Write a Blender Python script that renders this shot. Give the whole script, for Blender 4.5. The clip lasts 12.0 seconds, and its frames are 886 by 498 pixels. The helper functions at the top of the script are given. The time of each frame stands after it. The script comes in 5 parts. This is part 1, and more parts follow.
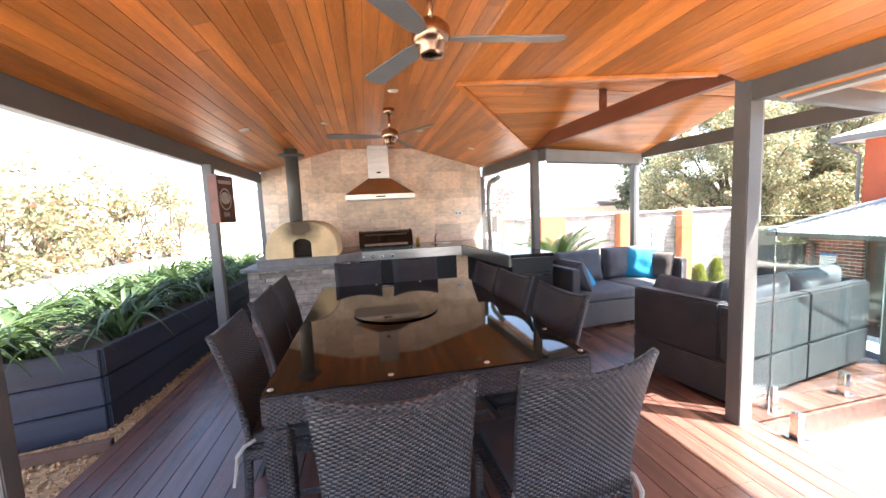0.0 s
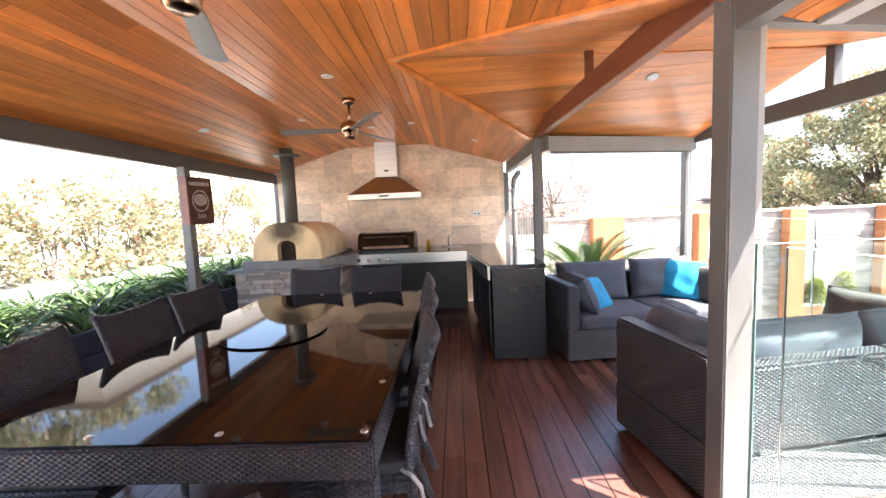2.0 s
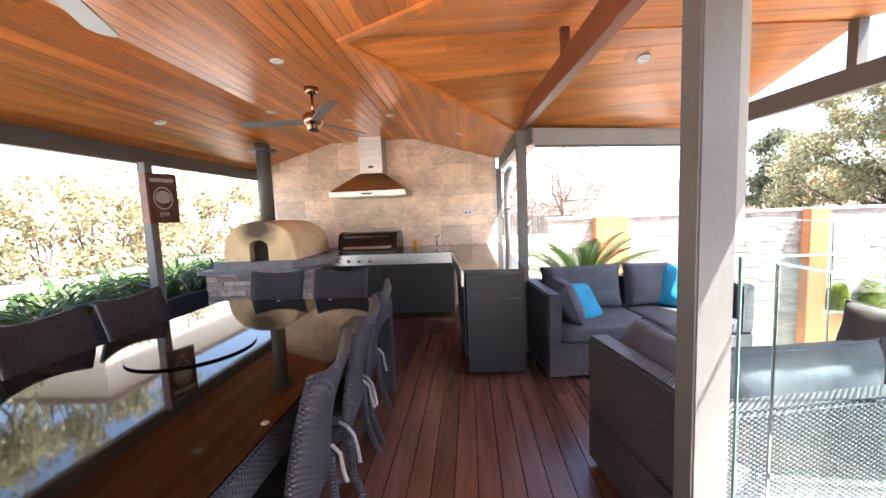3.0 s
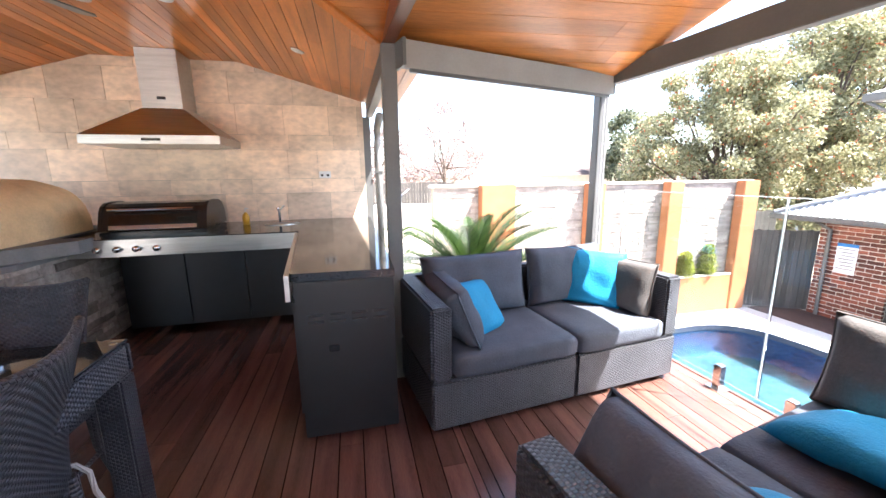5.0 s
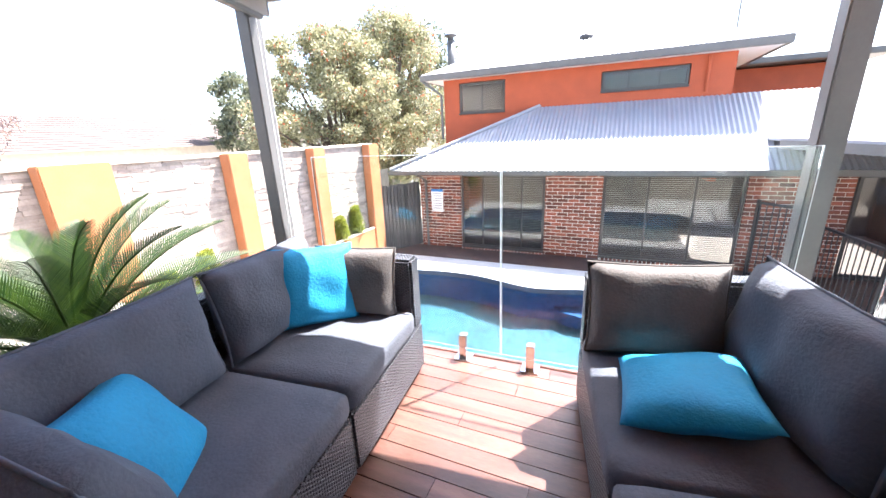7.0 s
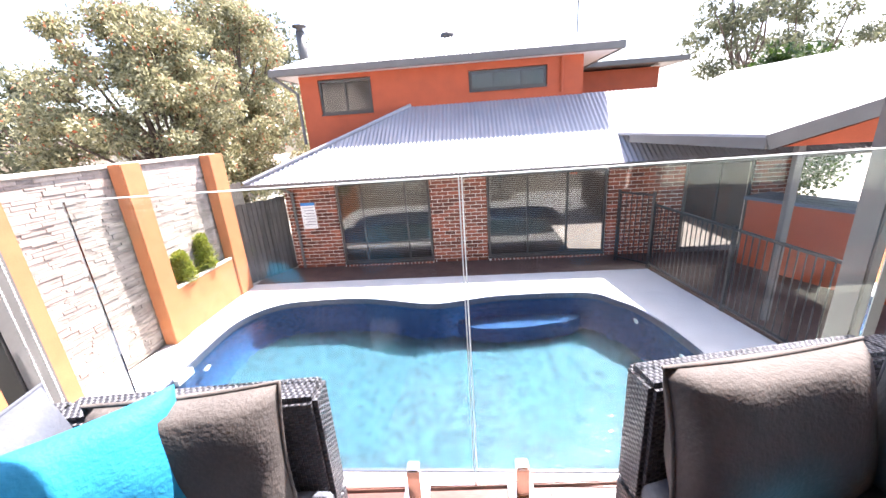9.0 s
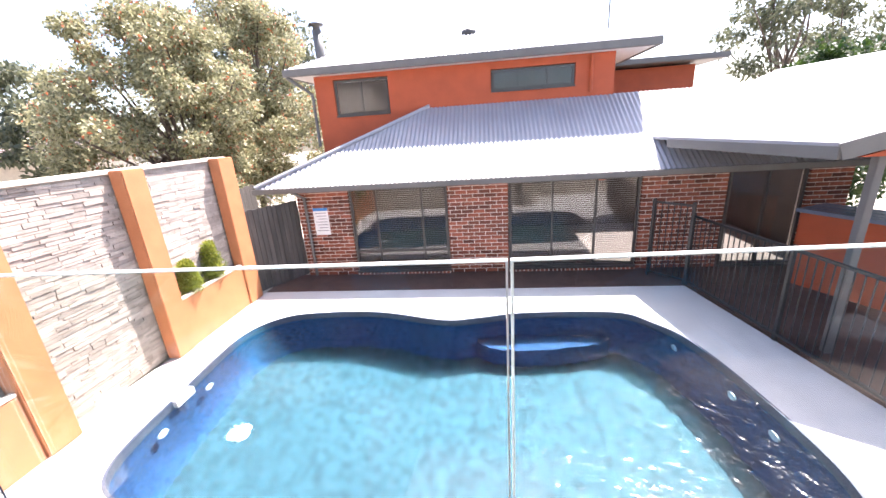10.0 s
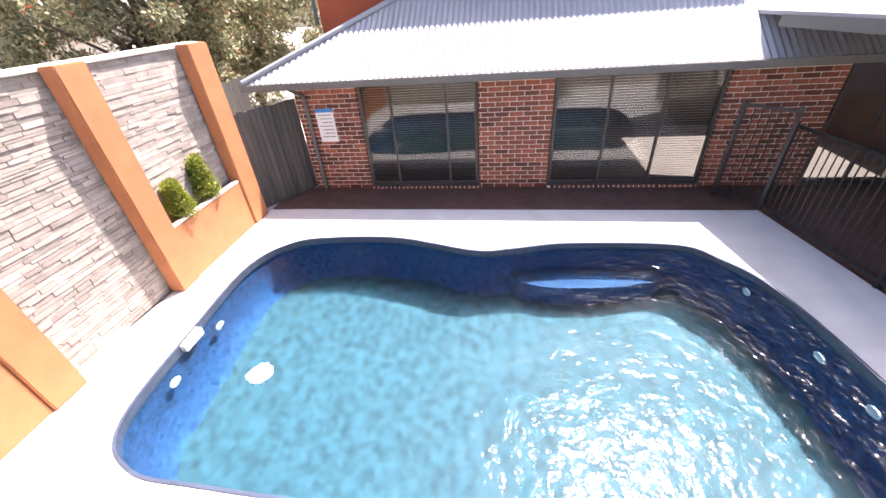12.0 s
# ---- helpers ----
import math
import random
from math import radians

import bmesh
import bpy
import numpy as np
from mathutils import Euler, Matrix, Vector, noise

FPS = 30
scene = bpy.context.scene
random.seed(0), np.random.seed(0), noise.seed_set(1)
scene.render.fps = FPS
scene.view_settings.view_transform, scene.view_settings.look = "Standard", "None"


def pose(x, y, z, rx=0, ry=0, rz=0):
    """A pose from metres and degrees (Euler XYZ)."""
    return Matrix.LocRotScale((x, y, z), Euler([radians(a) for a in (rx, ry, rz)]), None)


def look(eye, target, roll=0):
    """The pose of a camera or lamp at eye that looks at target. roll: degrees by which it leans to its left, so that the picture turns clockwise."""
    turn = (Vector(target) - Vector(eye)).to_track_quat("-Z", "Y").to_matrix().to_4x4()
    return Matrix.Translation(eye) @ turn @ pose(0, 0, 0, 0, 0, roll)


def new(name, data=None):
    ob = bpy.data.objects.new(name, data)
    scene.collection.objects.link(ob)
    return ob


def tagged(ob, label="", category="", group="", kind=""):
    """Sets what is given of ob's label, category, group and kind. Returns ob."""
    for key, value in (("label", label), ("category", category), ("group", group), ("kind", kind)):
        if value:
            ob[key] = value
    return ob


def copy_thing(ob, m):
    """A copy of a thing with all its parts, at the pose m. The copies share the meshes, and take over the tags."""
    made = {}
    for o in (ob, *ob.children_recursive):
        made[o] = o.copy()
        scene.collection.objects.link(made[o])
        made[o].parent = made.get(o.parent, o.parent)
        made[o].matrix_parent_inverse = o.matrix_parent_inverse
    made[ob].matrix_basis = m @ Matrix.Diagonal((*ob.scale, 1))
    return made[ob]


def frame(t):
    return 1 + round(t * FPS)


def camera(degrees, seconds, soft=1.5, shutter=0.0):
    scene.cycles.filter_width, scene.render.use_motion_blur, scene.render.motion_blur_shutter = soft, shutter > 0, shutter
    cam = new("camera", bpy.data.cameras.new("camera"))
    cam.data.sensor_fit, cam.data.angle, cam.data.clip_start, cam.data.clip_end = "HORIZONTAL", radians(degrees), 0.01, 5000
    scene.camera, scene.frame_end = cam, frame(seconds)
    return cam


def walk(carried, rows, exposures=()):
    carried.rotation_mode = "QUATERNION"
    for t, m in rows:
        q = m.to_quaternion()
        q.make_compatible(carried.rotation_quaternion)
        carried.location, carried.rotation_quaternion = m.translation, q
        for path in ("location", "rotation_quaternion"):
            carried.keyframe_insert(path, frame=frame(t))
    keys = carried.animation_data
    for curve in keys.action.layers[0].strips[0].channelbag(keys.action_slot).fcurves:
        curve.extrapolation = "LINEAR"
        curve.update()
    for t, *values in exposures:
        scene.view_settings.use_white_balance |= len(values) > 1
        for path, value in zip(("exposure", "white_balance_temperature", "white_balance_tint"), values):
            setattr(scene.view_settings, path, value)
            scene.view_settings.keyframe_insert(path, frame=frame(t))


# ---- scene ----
cam = camera(99.4, 12.0)
PATH = [
    (0, (0.686, 0.405, 1.42), (1.078, 2.356, 1.222), -2.6),
    (0.5, (0.985, 0.559, 1.433), (1.275, 2.53, 1.259), -2.9),
    (1, (1.296, 0.677, 1.417), (1.446, 2.664, 1.248), -2.9),
    (1.5, (1.593, 0.762, 1.405), (1.635, 2.754, 1.225), -2.9),
    (2, (1.925, 0.857, 1.397), (1.85, 2.847, 1.213), -2.6),
    (2.5, (2.157, 0.983, 1.396), (2.009, 2.969, 1.207), -2.4),
    (4.5, (2.438, 2.082, 1.395), (2.448, 4.065, 1.133), -1.0),
    (5, (2.536, 2.422, 1.365), (2.989, 4.332, 0.981), -0.7),
    (5.5, (2.601, 2.709, 1.331), (3.451, 4.455, 0.853), -1.0),
    (6, (2.644, 2.96, 1.351), (3.93, 4.393, 0.811), -2.0),
    (6.5, (2.724, 3.188, 1.335), (4.289, 4.293, 0.762), -1.9),
    (7, (2.846, 3.41, 1.33), (4.591, 4.196, 0.748), -2.5),
    (7.5, (2.983, 3.624, 1.351), (4.827, 4.121, 0.756), -2.0),
    (7.7, (3.048, 3.704, 1.363), (4.919, 4.076, 0.764), -1.7),
    (9.3, (3.826, 3.913, 1.363), (5.724, 4.067, 0.752), -4.1),
    (9.5, (3.928, 3.928, 1.385), (5.822, 4.113, 0.771), -4.1),
    (10, (4.17, 3.955, 1.44), (6.059, 4.197, 0.829), -3.9),
    (10.5, (4.427, 3.993, 1.479), (6.31, 4.288, 0.872), -3.8),
    (11, (4.692, 4.075, 1.492), (6.544, 4.405, 0.812), -4.1),
    (11.5, (4.972, 4.249, 1.518), (6.741, 4.576, 0.643), -4.2),
    (12, (5.192, 4.375, 1.48), (6.829, 4.673, 0.37), -4.7),
]
EXPOSURES = [(0, 3.08, 6500, 13), (2.5, 3.08, 6550, 14), (5.0, 3.08, 6250, 12), (6.5, 2.92, 6250, 13), (7.5, 2.82, 6350, 16), (9.4, 2.47, 6550, 21), (10.5, 2.27, 6550, 20), (12, 2.02, 6650, 21)]
walk(cam, [(t, look(eye, target, roll)) for t, eye, target, roll in PATH], EXPOSURES)

# ---- world, sun, exposure ----
SUN = Vector((0.43, -0.30, 1.0)).normalized()
world = bpy.data.worlds.new("sky")
scene.world = world
world.use_nodes = True
wn = world.node_tree
sky = wn.nodes.new("ShaderNodeTexSky")
sky.sky_type, sky.sun_disc = "NISHITA", False
sky.sun_elevation, sky.sun_rotation = math.asin(SUN.z), math.atan2(SUN.x, SUN.y)
sky.air_density, sky.dust_density = 1.0, 2.0
wn.links.new(sky.outputs[0], wn.nodes["Background"].inputs[0])
wn.nodes["Background"].inputs[1].default_value = 0.11
sun_data = bpy.data.lights.new("sun", "SUN")
sun_data.energy, sun_data.angle, sun_data.color = 5.0, radians(0.55), (1.0, 0.965, 0.92)
sun_ob = new("sun", sun_data)
sun_ob.matrix_world = look(SUN * 40, (0, 0, 0))


# ---- materials ----
def mat(name, col, rough=0.6, metal=0.0, scale=8.0, var=0.25, bump=0.15, fine=60.0, spec=0.5, stretch=(1, 1, 1), island=0.0, obj=0.0, col2=None):
    """A surface with two scales of colour variation and a fine relief."""
    m = bpy.data.materials.new(name)
    m.use_nodes = True
    n, l = m.node_tree.nodes, m.node_tree.links
    b = n["Principled BSDF"]
    b.inputs["Roughness"].default_value, b.inputs["Metallic"].default_value = rough, metal
    b.inputs["Specular IOR Level"].default_value = spec
    tc = n.new("ShaderNodeTexCoord")
    mp = n.new("ShaderNodeMapping")
    mp.inputs["Scale"].default_value = stretch
    l.new(tc.outputs["Object"], mp.inputs[0])
    big, small = n.new("ShaderNodeTexNoise"), n.new("ShaderNodeTexNoise")
    big.inputs["Scale"].default_value, big.inputs["Detail"].default_value = scale, 4
    small.inputs["Scale"].default_value, small.inputs["Detail"].default_value = fine, 3
    l.new(mp.outputs[0], big.inputs["Vector"]), l.new(mp.outputs[0], small.inputs["Vector"])
    mix = n.new("ShaderNodeMix")
    mix.data_type = "RGBA"
    c = Vector(col)
    d = Vector(col2) if col2 else c * (1 - var)
    mix.inputs["A"].default_value, mix.inputs["B"].default_value = (*(c * (1 if col2 else 1 + var * 0.4)), 1), (*d, 1)
    add = n.new("ShaderNodeMath")
    add.operation = "MULTIPLY_ADD"
    l.new(small.outputs[0], add.inputs[0])
    add.inputs[1].default_value = 0.5
    l.new(big.outputs[0], add.inputs[2])
    ramp = n.new("ShaderNodeMapRange")
    ramp.inputs["From Min"].default_value, ramp.inputs["From Max"].default_value = 0.5, 1.0
    l.new(add.outputs[0], ramp.inputs[0])
    l.new(ramp.outputs[0], mix.inputs["Factor"])
    out = mix.outputs["Result"]
    for amount, node, socket in ((island, "ShaderNodeNewGeometry", "Random Per Island"), (obj, "ShaderNodeObjectInfo", "Random")):
        if amount:
            r = n.new(node)
            hs = n.new("ShaderNodeHueSaturation")
            mr = n.new("ShaderNodeMapRange")
            mr.inputs["To Min"].default_value, mr.inputs["To Max"].default_value = 1 - amount, 1 + amount
            l.new(r.outputs[socket], mr.inputs[0])
            l.new(mr.outputs[0], hs.inputs["Value"])
            l.new(out, hs.inputs["Color"])
            out = hs.outputs[0]
    l.new(out, b.inputs["Base Color"])
    if bump:
        bp = n.new("ShaderNodeBump")
        bp.inputs["Strength"].default_value, bp.inputs["Distance"].default_value = bump, 0.01
        l.new(add.outputs[0], bp.inputs["Height"])
        l.new(bp.outputs[0], b.inputs["Normal"])
    return m


def wicker_mat(name, col, u=0.044, v=0.016):
    """Woven synthetic rattan: flat strands that pass over and under one another."""
    m = mat(name, col, rough=0.42, scale=5, var=0.35, bump=0)
    n, l = m.node_tree.nodes, m.node_tree.links
    b = n["Principled BSDF"]
    tc = n.new("ShaderNodeTexCoord")
    sx, sn = n.new("ShaderNodeSeparateXYZ"), n.new("ShaderNodeSeparateXYZ")
    l.new(tc.outputs["Object"], sx.inputs[0]), l.new(tc.outputs["Normal"], sn.inputs[0])

    def op(kind, a, b2=None):
        k = n.new("ShaderNodeMath")
        k.operation = kind
        for i, q in enumerate((a, b2)):
            if q is None:
                continue
            if isinstance(q, (int, float)):
                k.inputs[i].default_value = q
            else:
                l.new(q, k.inputs[i])
        return k.outputs[0]
    flat = op("GREATER_THAN", op("ABSOLUTE", sn.outputs[2]), 0.75)
    side = op("SUBTRACT", 1.0, flat)
    p = op("ADD", sx.outputs[0], op("MULTIPLY", sx.outputs[1], side))
    q = op("ADD", op("MULTIPLY", sx.outputs[2], side), op("MULTIPLY", sx.outputs[1], flat))
    step = op("GREATER_THAN", op("SINE", op("MULTIPLY", p, 2 * math.pi / u)), 0.0)
    row = op("ABSOLUTE", op("SINE", op("ADD", op("MULTIPLY", q, math.pi / v), op("MULTIPLY", step, math.pi / 2))))
    col_edge = op("ABSOLUTE", op("SINE", op("MULTIPLY", p, 2 * math.pi / u)))
    h = op("MULTIPLY", row, op("MINIMUM", op("MULTIPLY", col_edge, 2.5), 1.0))
    bp = n.new("ShaderNodeBump")
    bp.inputs["Strength"].default_value, bp.inputs["Distance"].default_value = 0.8, 0.007
    l.new(h, bp.inputs["Height"]), l.new(bp.outputs[0], b.inputs["Normal"])
    # Shade in the gaps between strands is put into the colour as well.
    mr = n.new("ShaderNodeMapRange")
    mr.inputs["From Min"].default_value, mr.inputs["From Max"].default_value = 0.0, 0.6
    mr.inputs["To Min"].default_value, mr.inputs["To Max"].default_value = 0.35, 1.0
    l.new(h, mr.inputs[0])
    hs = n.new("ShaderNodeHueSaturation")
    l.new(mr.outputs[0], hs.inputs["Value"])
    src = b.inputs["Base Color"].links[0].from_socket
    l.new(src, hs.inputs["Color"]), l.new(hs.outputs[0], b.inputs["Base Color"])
    return m


def glass_mat(name, col, rough=0.0, ior=1.45):
    m = bpy.data.materials.new(name)
    m.use_nodes = True
    b = m.node_tree.nodes["Principled BSDF"]
    b.inputs["Base Color"].default_value = (*col, 1)
    b.inputs["Roughness"].default_value, b.inputs["Transmission Weight"].default_value, b.inputs["IOR"].default_value = rough, 1.0, ior
    return m


def leaf_mat(name, col, col2, red=None, share=0.0):
    """Foliage with light coming through it; each leaf a little different."""
    m = bpy.data.materials.new(name)
    m.use_nodes = True
    n, l = m.node_tree.nodes, m.node_tree.links
    b = n["Principled BSDF"]
    b.inputs["Roughness"].default_value = 0.5
    g = n.new("ShaderNodeNewGeometry")
    r = n.new("ShaderNodeValToRGB")
    r.color_ramp.elements[0].color, r.color_ramp.elements[1].color = (*col, 1), (*col2, 1)
    r.color_ramp.elements[1].position = 1.0 - share - 0.01
    if red:
        e = r.color_ramp.elements.new(1.0 - share)
        e.color = (*red, 1)
    l.new(g.outputs["Random Per Island"], r.inputs[0])
    l.new(r.outputs[0], b.inputs["Base Color"])
    tr = n.new("ShaderNodeBsdfTranslucent")
    l.new(r.outputs[0], tr.inputs["Color"])
    ms = n.new("ShaderNodeMixShader")
    ms.inputs[0].default_value = 0.35
    l.new(b.outputs[0], ms.inputs[1]), l.new(tr.outputs[0], ms.inputs[2])
    l.new(ms.outputs[0], n["Material Output"].inputs["Surface"])
    return m


M_ceil = mat("oiled_cedar_lining", (0.62, 0.205, 0.042), 0.32, scale=2.2, var=0.4, bump=0.08, fine=30, stretch=(6, 0.5, 6), island=0.28)
M_ceil_x = mat("oiled_cedar_lining_cross", (0.62, 0.22, 0.055), 0.32, scale=2.2, var=0.4, bump=0.08, fine=30, stretch=(0.5, 6, 6), island=0.22)
M_deck = mat("merbau_decking", (0.115, 0.055, 0.042), 0.27, scale=2.0, var=0.45, bump=0.15, fine=40, stretch=(8, 0.7, 8), obj=0.28)
M_chord = mat("stained_beam", (0.17, 0.05, 0.022), 0.4, scale=2, var=0.35, stretch=(5, 0.6, 5))
M_steel = mat("painted_grey_steel", (0.10, 0.098, 0.09), 0.45, scale=3, var=0.15, bump=0.03)
M_post = mat("painted_grey_post", (0.13, 0.128, 0.122), 0.45, scale=3, var=0.15, bump=0.03)
M_blind = mat("grey_blind_fabric", (0.28, 0.27, 0.25), 0.7, scale=6, var=0.12, bump=0.1)
M_trav = mat("travertine", (0.80, 0.61, 0.445), 0.5, scale=3.5, var=0.3, bump=0.06, fine=14, obj=0.17, stretch=(1, 1.6, 1))
M_grout = mat("grout", (0.42, 0.35, 0.27), 0.9, scale=20)
M_inox = mat("brushed_stainless", (0.55, 0.54, 0.52), 0.28, 1.0, scale=4, var=0.2, bump=0.04, fine=80, stretch=(1, 12, 12))
M_chrome = mat("chrome", (0.7, 0.69, 0.67), 0.12, 1.0, scale=10, var=0.1, bump=0)
M_copper = mat("bronze_fan_metal", (0.42, 0.27, 0.18), 0.25, 1.0, scale=10, var=0.2, bump=0)
M_granite = mat("black_granite", (0.02, 0.019, 0.018), 0.08, scale=120, var=0.5, bump=0, fine=300)
M_cab = mat("dark_slate_cabinet", (0.009, 0.0105, 0.013), 0.4, scale=6, var=0.25, bump=0.05)
M_black = mat("black_enamel", (0.012, 0.012, 0.012), 0.25, scale=10, var=0.3, bump=0.02)
M_soot = mat("soot", (0.03, 0.022, 0.016), 0.95, scale=12, var=0.4)
M_slab = mat("grey_concrete_slab", (0.20, 0.20, 0.195), 0.8, scale=10, var=0.2)
M_ledge = mat("ledgestone", (0.36, 0.31, 0.265), 0.85, scale=14, var=0.4, bump=0.6, fine=50, obj=0.45)
M_ledge2 = mat("pale_ledgestone", (0.33, 0.28, 0.24), 0.85, scale=7, var=0.3, bump=0.4, fine=40, obj=0.25, island=0.25)
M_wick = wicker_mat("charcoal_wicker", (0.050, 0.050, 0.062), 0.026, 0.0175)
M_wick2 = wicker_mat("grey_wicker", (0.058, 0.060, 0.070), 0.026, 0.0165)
M_cush = mat("grey_outdoor_cushion", (0.075, 0.084, 0.104), 0.85, scale=7, var=0.22, bump=0.55, fine=90)
M_cushd = mat("dark_taupe_cushion", (0.085, 0.075, 0.068), 0.85, scale=7, var=0.22, bump=0.55, fine=90)
M_teal = mat("teal_pillow", (0.004, 0.24, 0.43), 0.75, scale=6, var=0.2, bump=0.5, fine=90)
M_tablegl = mat("dark_brown_table_glass", (0.012, 0.009, 0.007), 0.04, scale=3, var=0.2, bump=0, spec=0.42)
M_seatpad = mat("dark_seat_pad", (0.03, 0.03, 0.034), 0.85, scale=6, var=0.25, bump=0.2, fine=120)
M_strap = mat("light_tie_strap", (0.35, 0.34, 0.33), 0.8, scale=10)
M_sleeper = mat("blue_grey_sleeper", (0.020, 0.028, 0.052), 0.7, scale=2, var=0.3, bump=0.4, fine=30, stretch=(1, 1, 6), obj=0.15)
M_soil = mat("garden_soil", (0.055, 0.04, 0.03), 0.95, scale=10, var=0.5, bump=0.8, fine=40)
M_gravel = mat("tan_gravel", (0.36, 0.23, 0.12), 0.9, scale=30, var=0.5, bump=0.8, fine=90, island=0.35)
M_ground = mat("pale_ground", (0.42, 0.38, 0.32), 0.9, scale=1.5, var=0.3, bump=0.4, fine=20)
M_orange = mat("orange_render", (0.44, 0.17, 0.07), 0.8, scale=4, var=0.15, bump=0.25)
M_orange2 = mat("red_orange_cladding", (0.40, 0.075, 0.022), 0.65, scale=3, var=0.15, bump=0.1)
M_cap = mat("pale_capping", (0.62, 0.56, 0.48), 0.7, scale=5, var=0.15)
M_conc = mat("pale_pool_surround", (0.60, 0.58, 0.55), 0.75, scale=2.5, var=0.14, bump=0.2, fine=60)
M_lip = mat("dark_pool_lip", (0.05, 0.065, 0.10), 0.4, scale=8)
# Strong mottling in the shell and wall colours is painted in for caustic light.
M_shell = mat("pool_shell", (0.025, 0.072, 0.092), 0.6, scale=8, var=0.5, bump=0.1, fine=34, spec=0.1)
M_shellwall = mat("blue_caustic_pool_wall", (0.024, 0.08, 0.19), 0.6, scale=14, var=0.6, bump=0.05, fine=34, spec=0.1)
M_step = mat("pool_step", (0.009, 0.038, 0.10), 0.6, scale=8, var=0.4, bump=0.05, fine=30, spec=0.1)
M_brick = mat("red_brick", (0.22, 0.068, 0.038), 0.85, scale=12, var=0.35, bump=0.5, fine=60, obj=0.6)
M_mortar = mat("pale_mortar", (0.82, 0.75, 0.66), 0.9, scale=25)
M_roof = mat("silver_corrugated_roof", (0.34, 0.345, 0.36), 0.5, 0.2, scale=1.0, var=0.15, bump=0.02)
M_gutter = mat("grey_gutter", (0.13, 0.125, 0.115), 0.5, scale=3, var=0.15, bump=0.02)
M_frame = mat("dark_bronze_frame", (0.055, 0.05, 0.045), 0.4, scale=5, var=0.2, bump=0.02)
M_bluetop = mat("blue_grey_counter_top", (0.10, 0.13, 0.19), 0.4, scale=5, var=0.2, bump=0.02)
M_slatb = mat("dark_blind_slat", (0.30, 0.29, 0.27), 0.5, scale=5, var=0.2, bump=0)
# Low base colour paints in the dimness of the rooms behind the windows.
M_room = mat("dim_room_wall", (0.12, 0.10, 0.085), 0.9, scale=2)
M_fence = mat("black_metal_fence", (0.015, 0.015, 0.016), 0.4, scale=5, var=0.3, bump=0.02)
M_pale = mat("weathered_paling", (0.085, 0.075, 0.065), 0.85, scale=2, var=0.4, stretch=(6, 6, 0.6), obj=0.2)
M_paving = mat("brown_paving", (0.10, 0.055, 0.04), 0.7, scale=4, var=0.35)
M_white = mat("white_paint", (0.75, 0.74, 0.72), 0.6, scale=4, var=0.08, bump=0.05)
M_blue = mat("blue_print", (0.03, 0.2, 0.5), 0.6, scale=10, var=0.1, bump=0)
M_signw = mat("rusty_sign_board", (0.10, 0.035, 0.018), 0.6, scale=9, var=0.5, bump=0.2)
M_signp = mat("pale_sign_print", (0.45, 0.43, 0.40), 0.6, scale=15, var=0.3, bump=0)
M_tile_roof = mat("terracotta_tile_roof", (0.125, 0.095, 0.085), 0.8, scale=3, var=0.2)
M_bark = mat("bark", (0.12, 0.09, 0.07), 0.9, scale=8, var=0.4, bump=0.8)
M_yellow = mat("yellow_soap", (0.6, 0.32, 0.02), 0.3, scale=10, bump=0)
M_fanblade = mat("grey_fan_blade", (0.17, 0.175, 0.18), 0.35, scale=4, var=0.15, bump=0)
M_glass = glass_mat("clear_glass", (0.93, 0.98, 0.96))
M_glassg = glass_mat("green_fence_glass", (0.80, 0.93, 0.90))
M_wglass = glass_mat("window_glass", (0.78, 0.80, 0.80))
M_gledge = leaf_mat("polished_glass_edge", (0.66, 0.72, 0.72), (0.72, 0.77, 0.77))
M_gledge_green = mat("green_glass_edge", (0.16, 0.26, 0.24), 0.15, scale=4, var=0.2, bump=0)
M_leaf_tree = leaf_mat("bottlebrush_leaf", (0.115, 0.122, 0.055), (0.44, 0.42, 0.25), (0.46, 0.13, 0.06), 0.03)
M_leaf_gum = leaf_mat("gum_leaf", (0.065, 0.08, 0.045), (0.18, 0.19, 0.115))
M_leaf_hedge = leaf_mat("photinia_leaf", (0.13, 0.14, 0.065), (0.36, 0.33, 0.20), (0.42, 0.20, 0.12), 0.12)
M_leaf_strap = leaf_mat("strap_leaf", (0.020, 0.045, 0.013), (0.080, 0.125, 0.038))
M_leaf_palm = leaf_mat("cycad_leaf", (0.010, 0.032, 0.006), (0.05, 0.088, 0.015))
M_leaf_ball = leaf_mat("conifer_leaf", (0.10, 0.14, 0.02), (0.32, 0.33, 0.04))
M_leaf_plum = leaf_mat("plum_leaf", (0.17, 0.12, 0.11), (0.33, 0.26, 0.23))


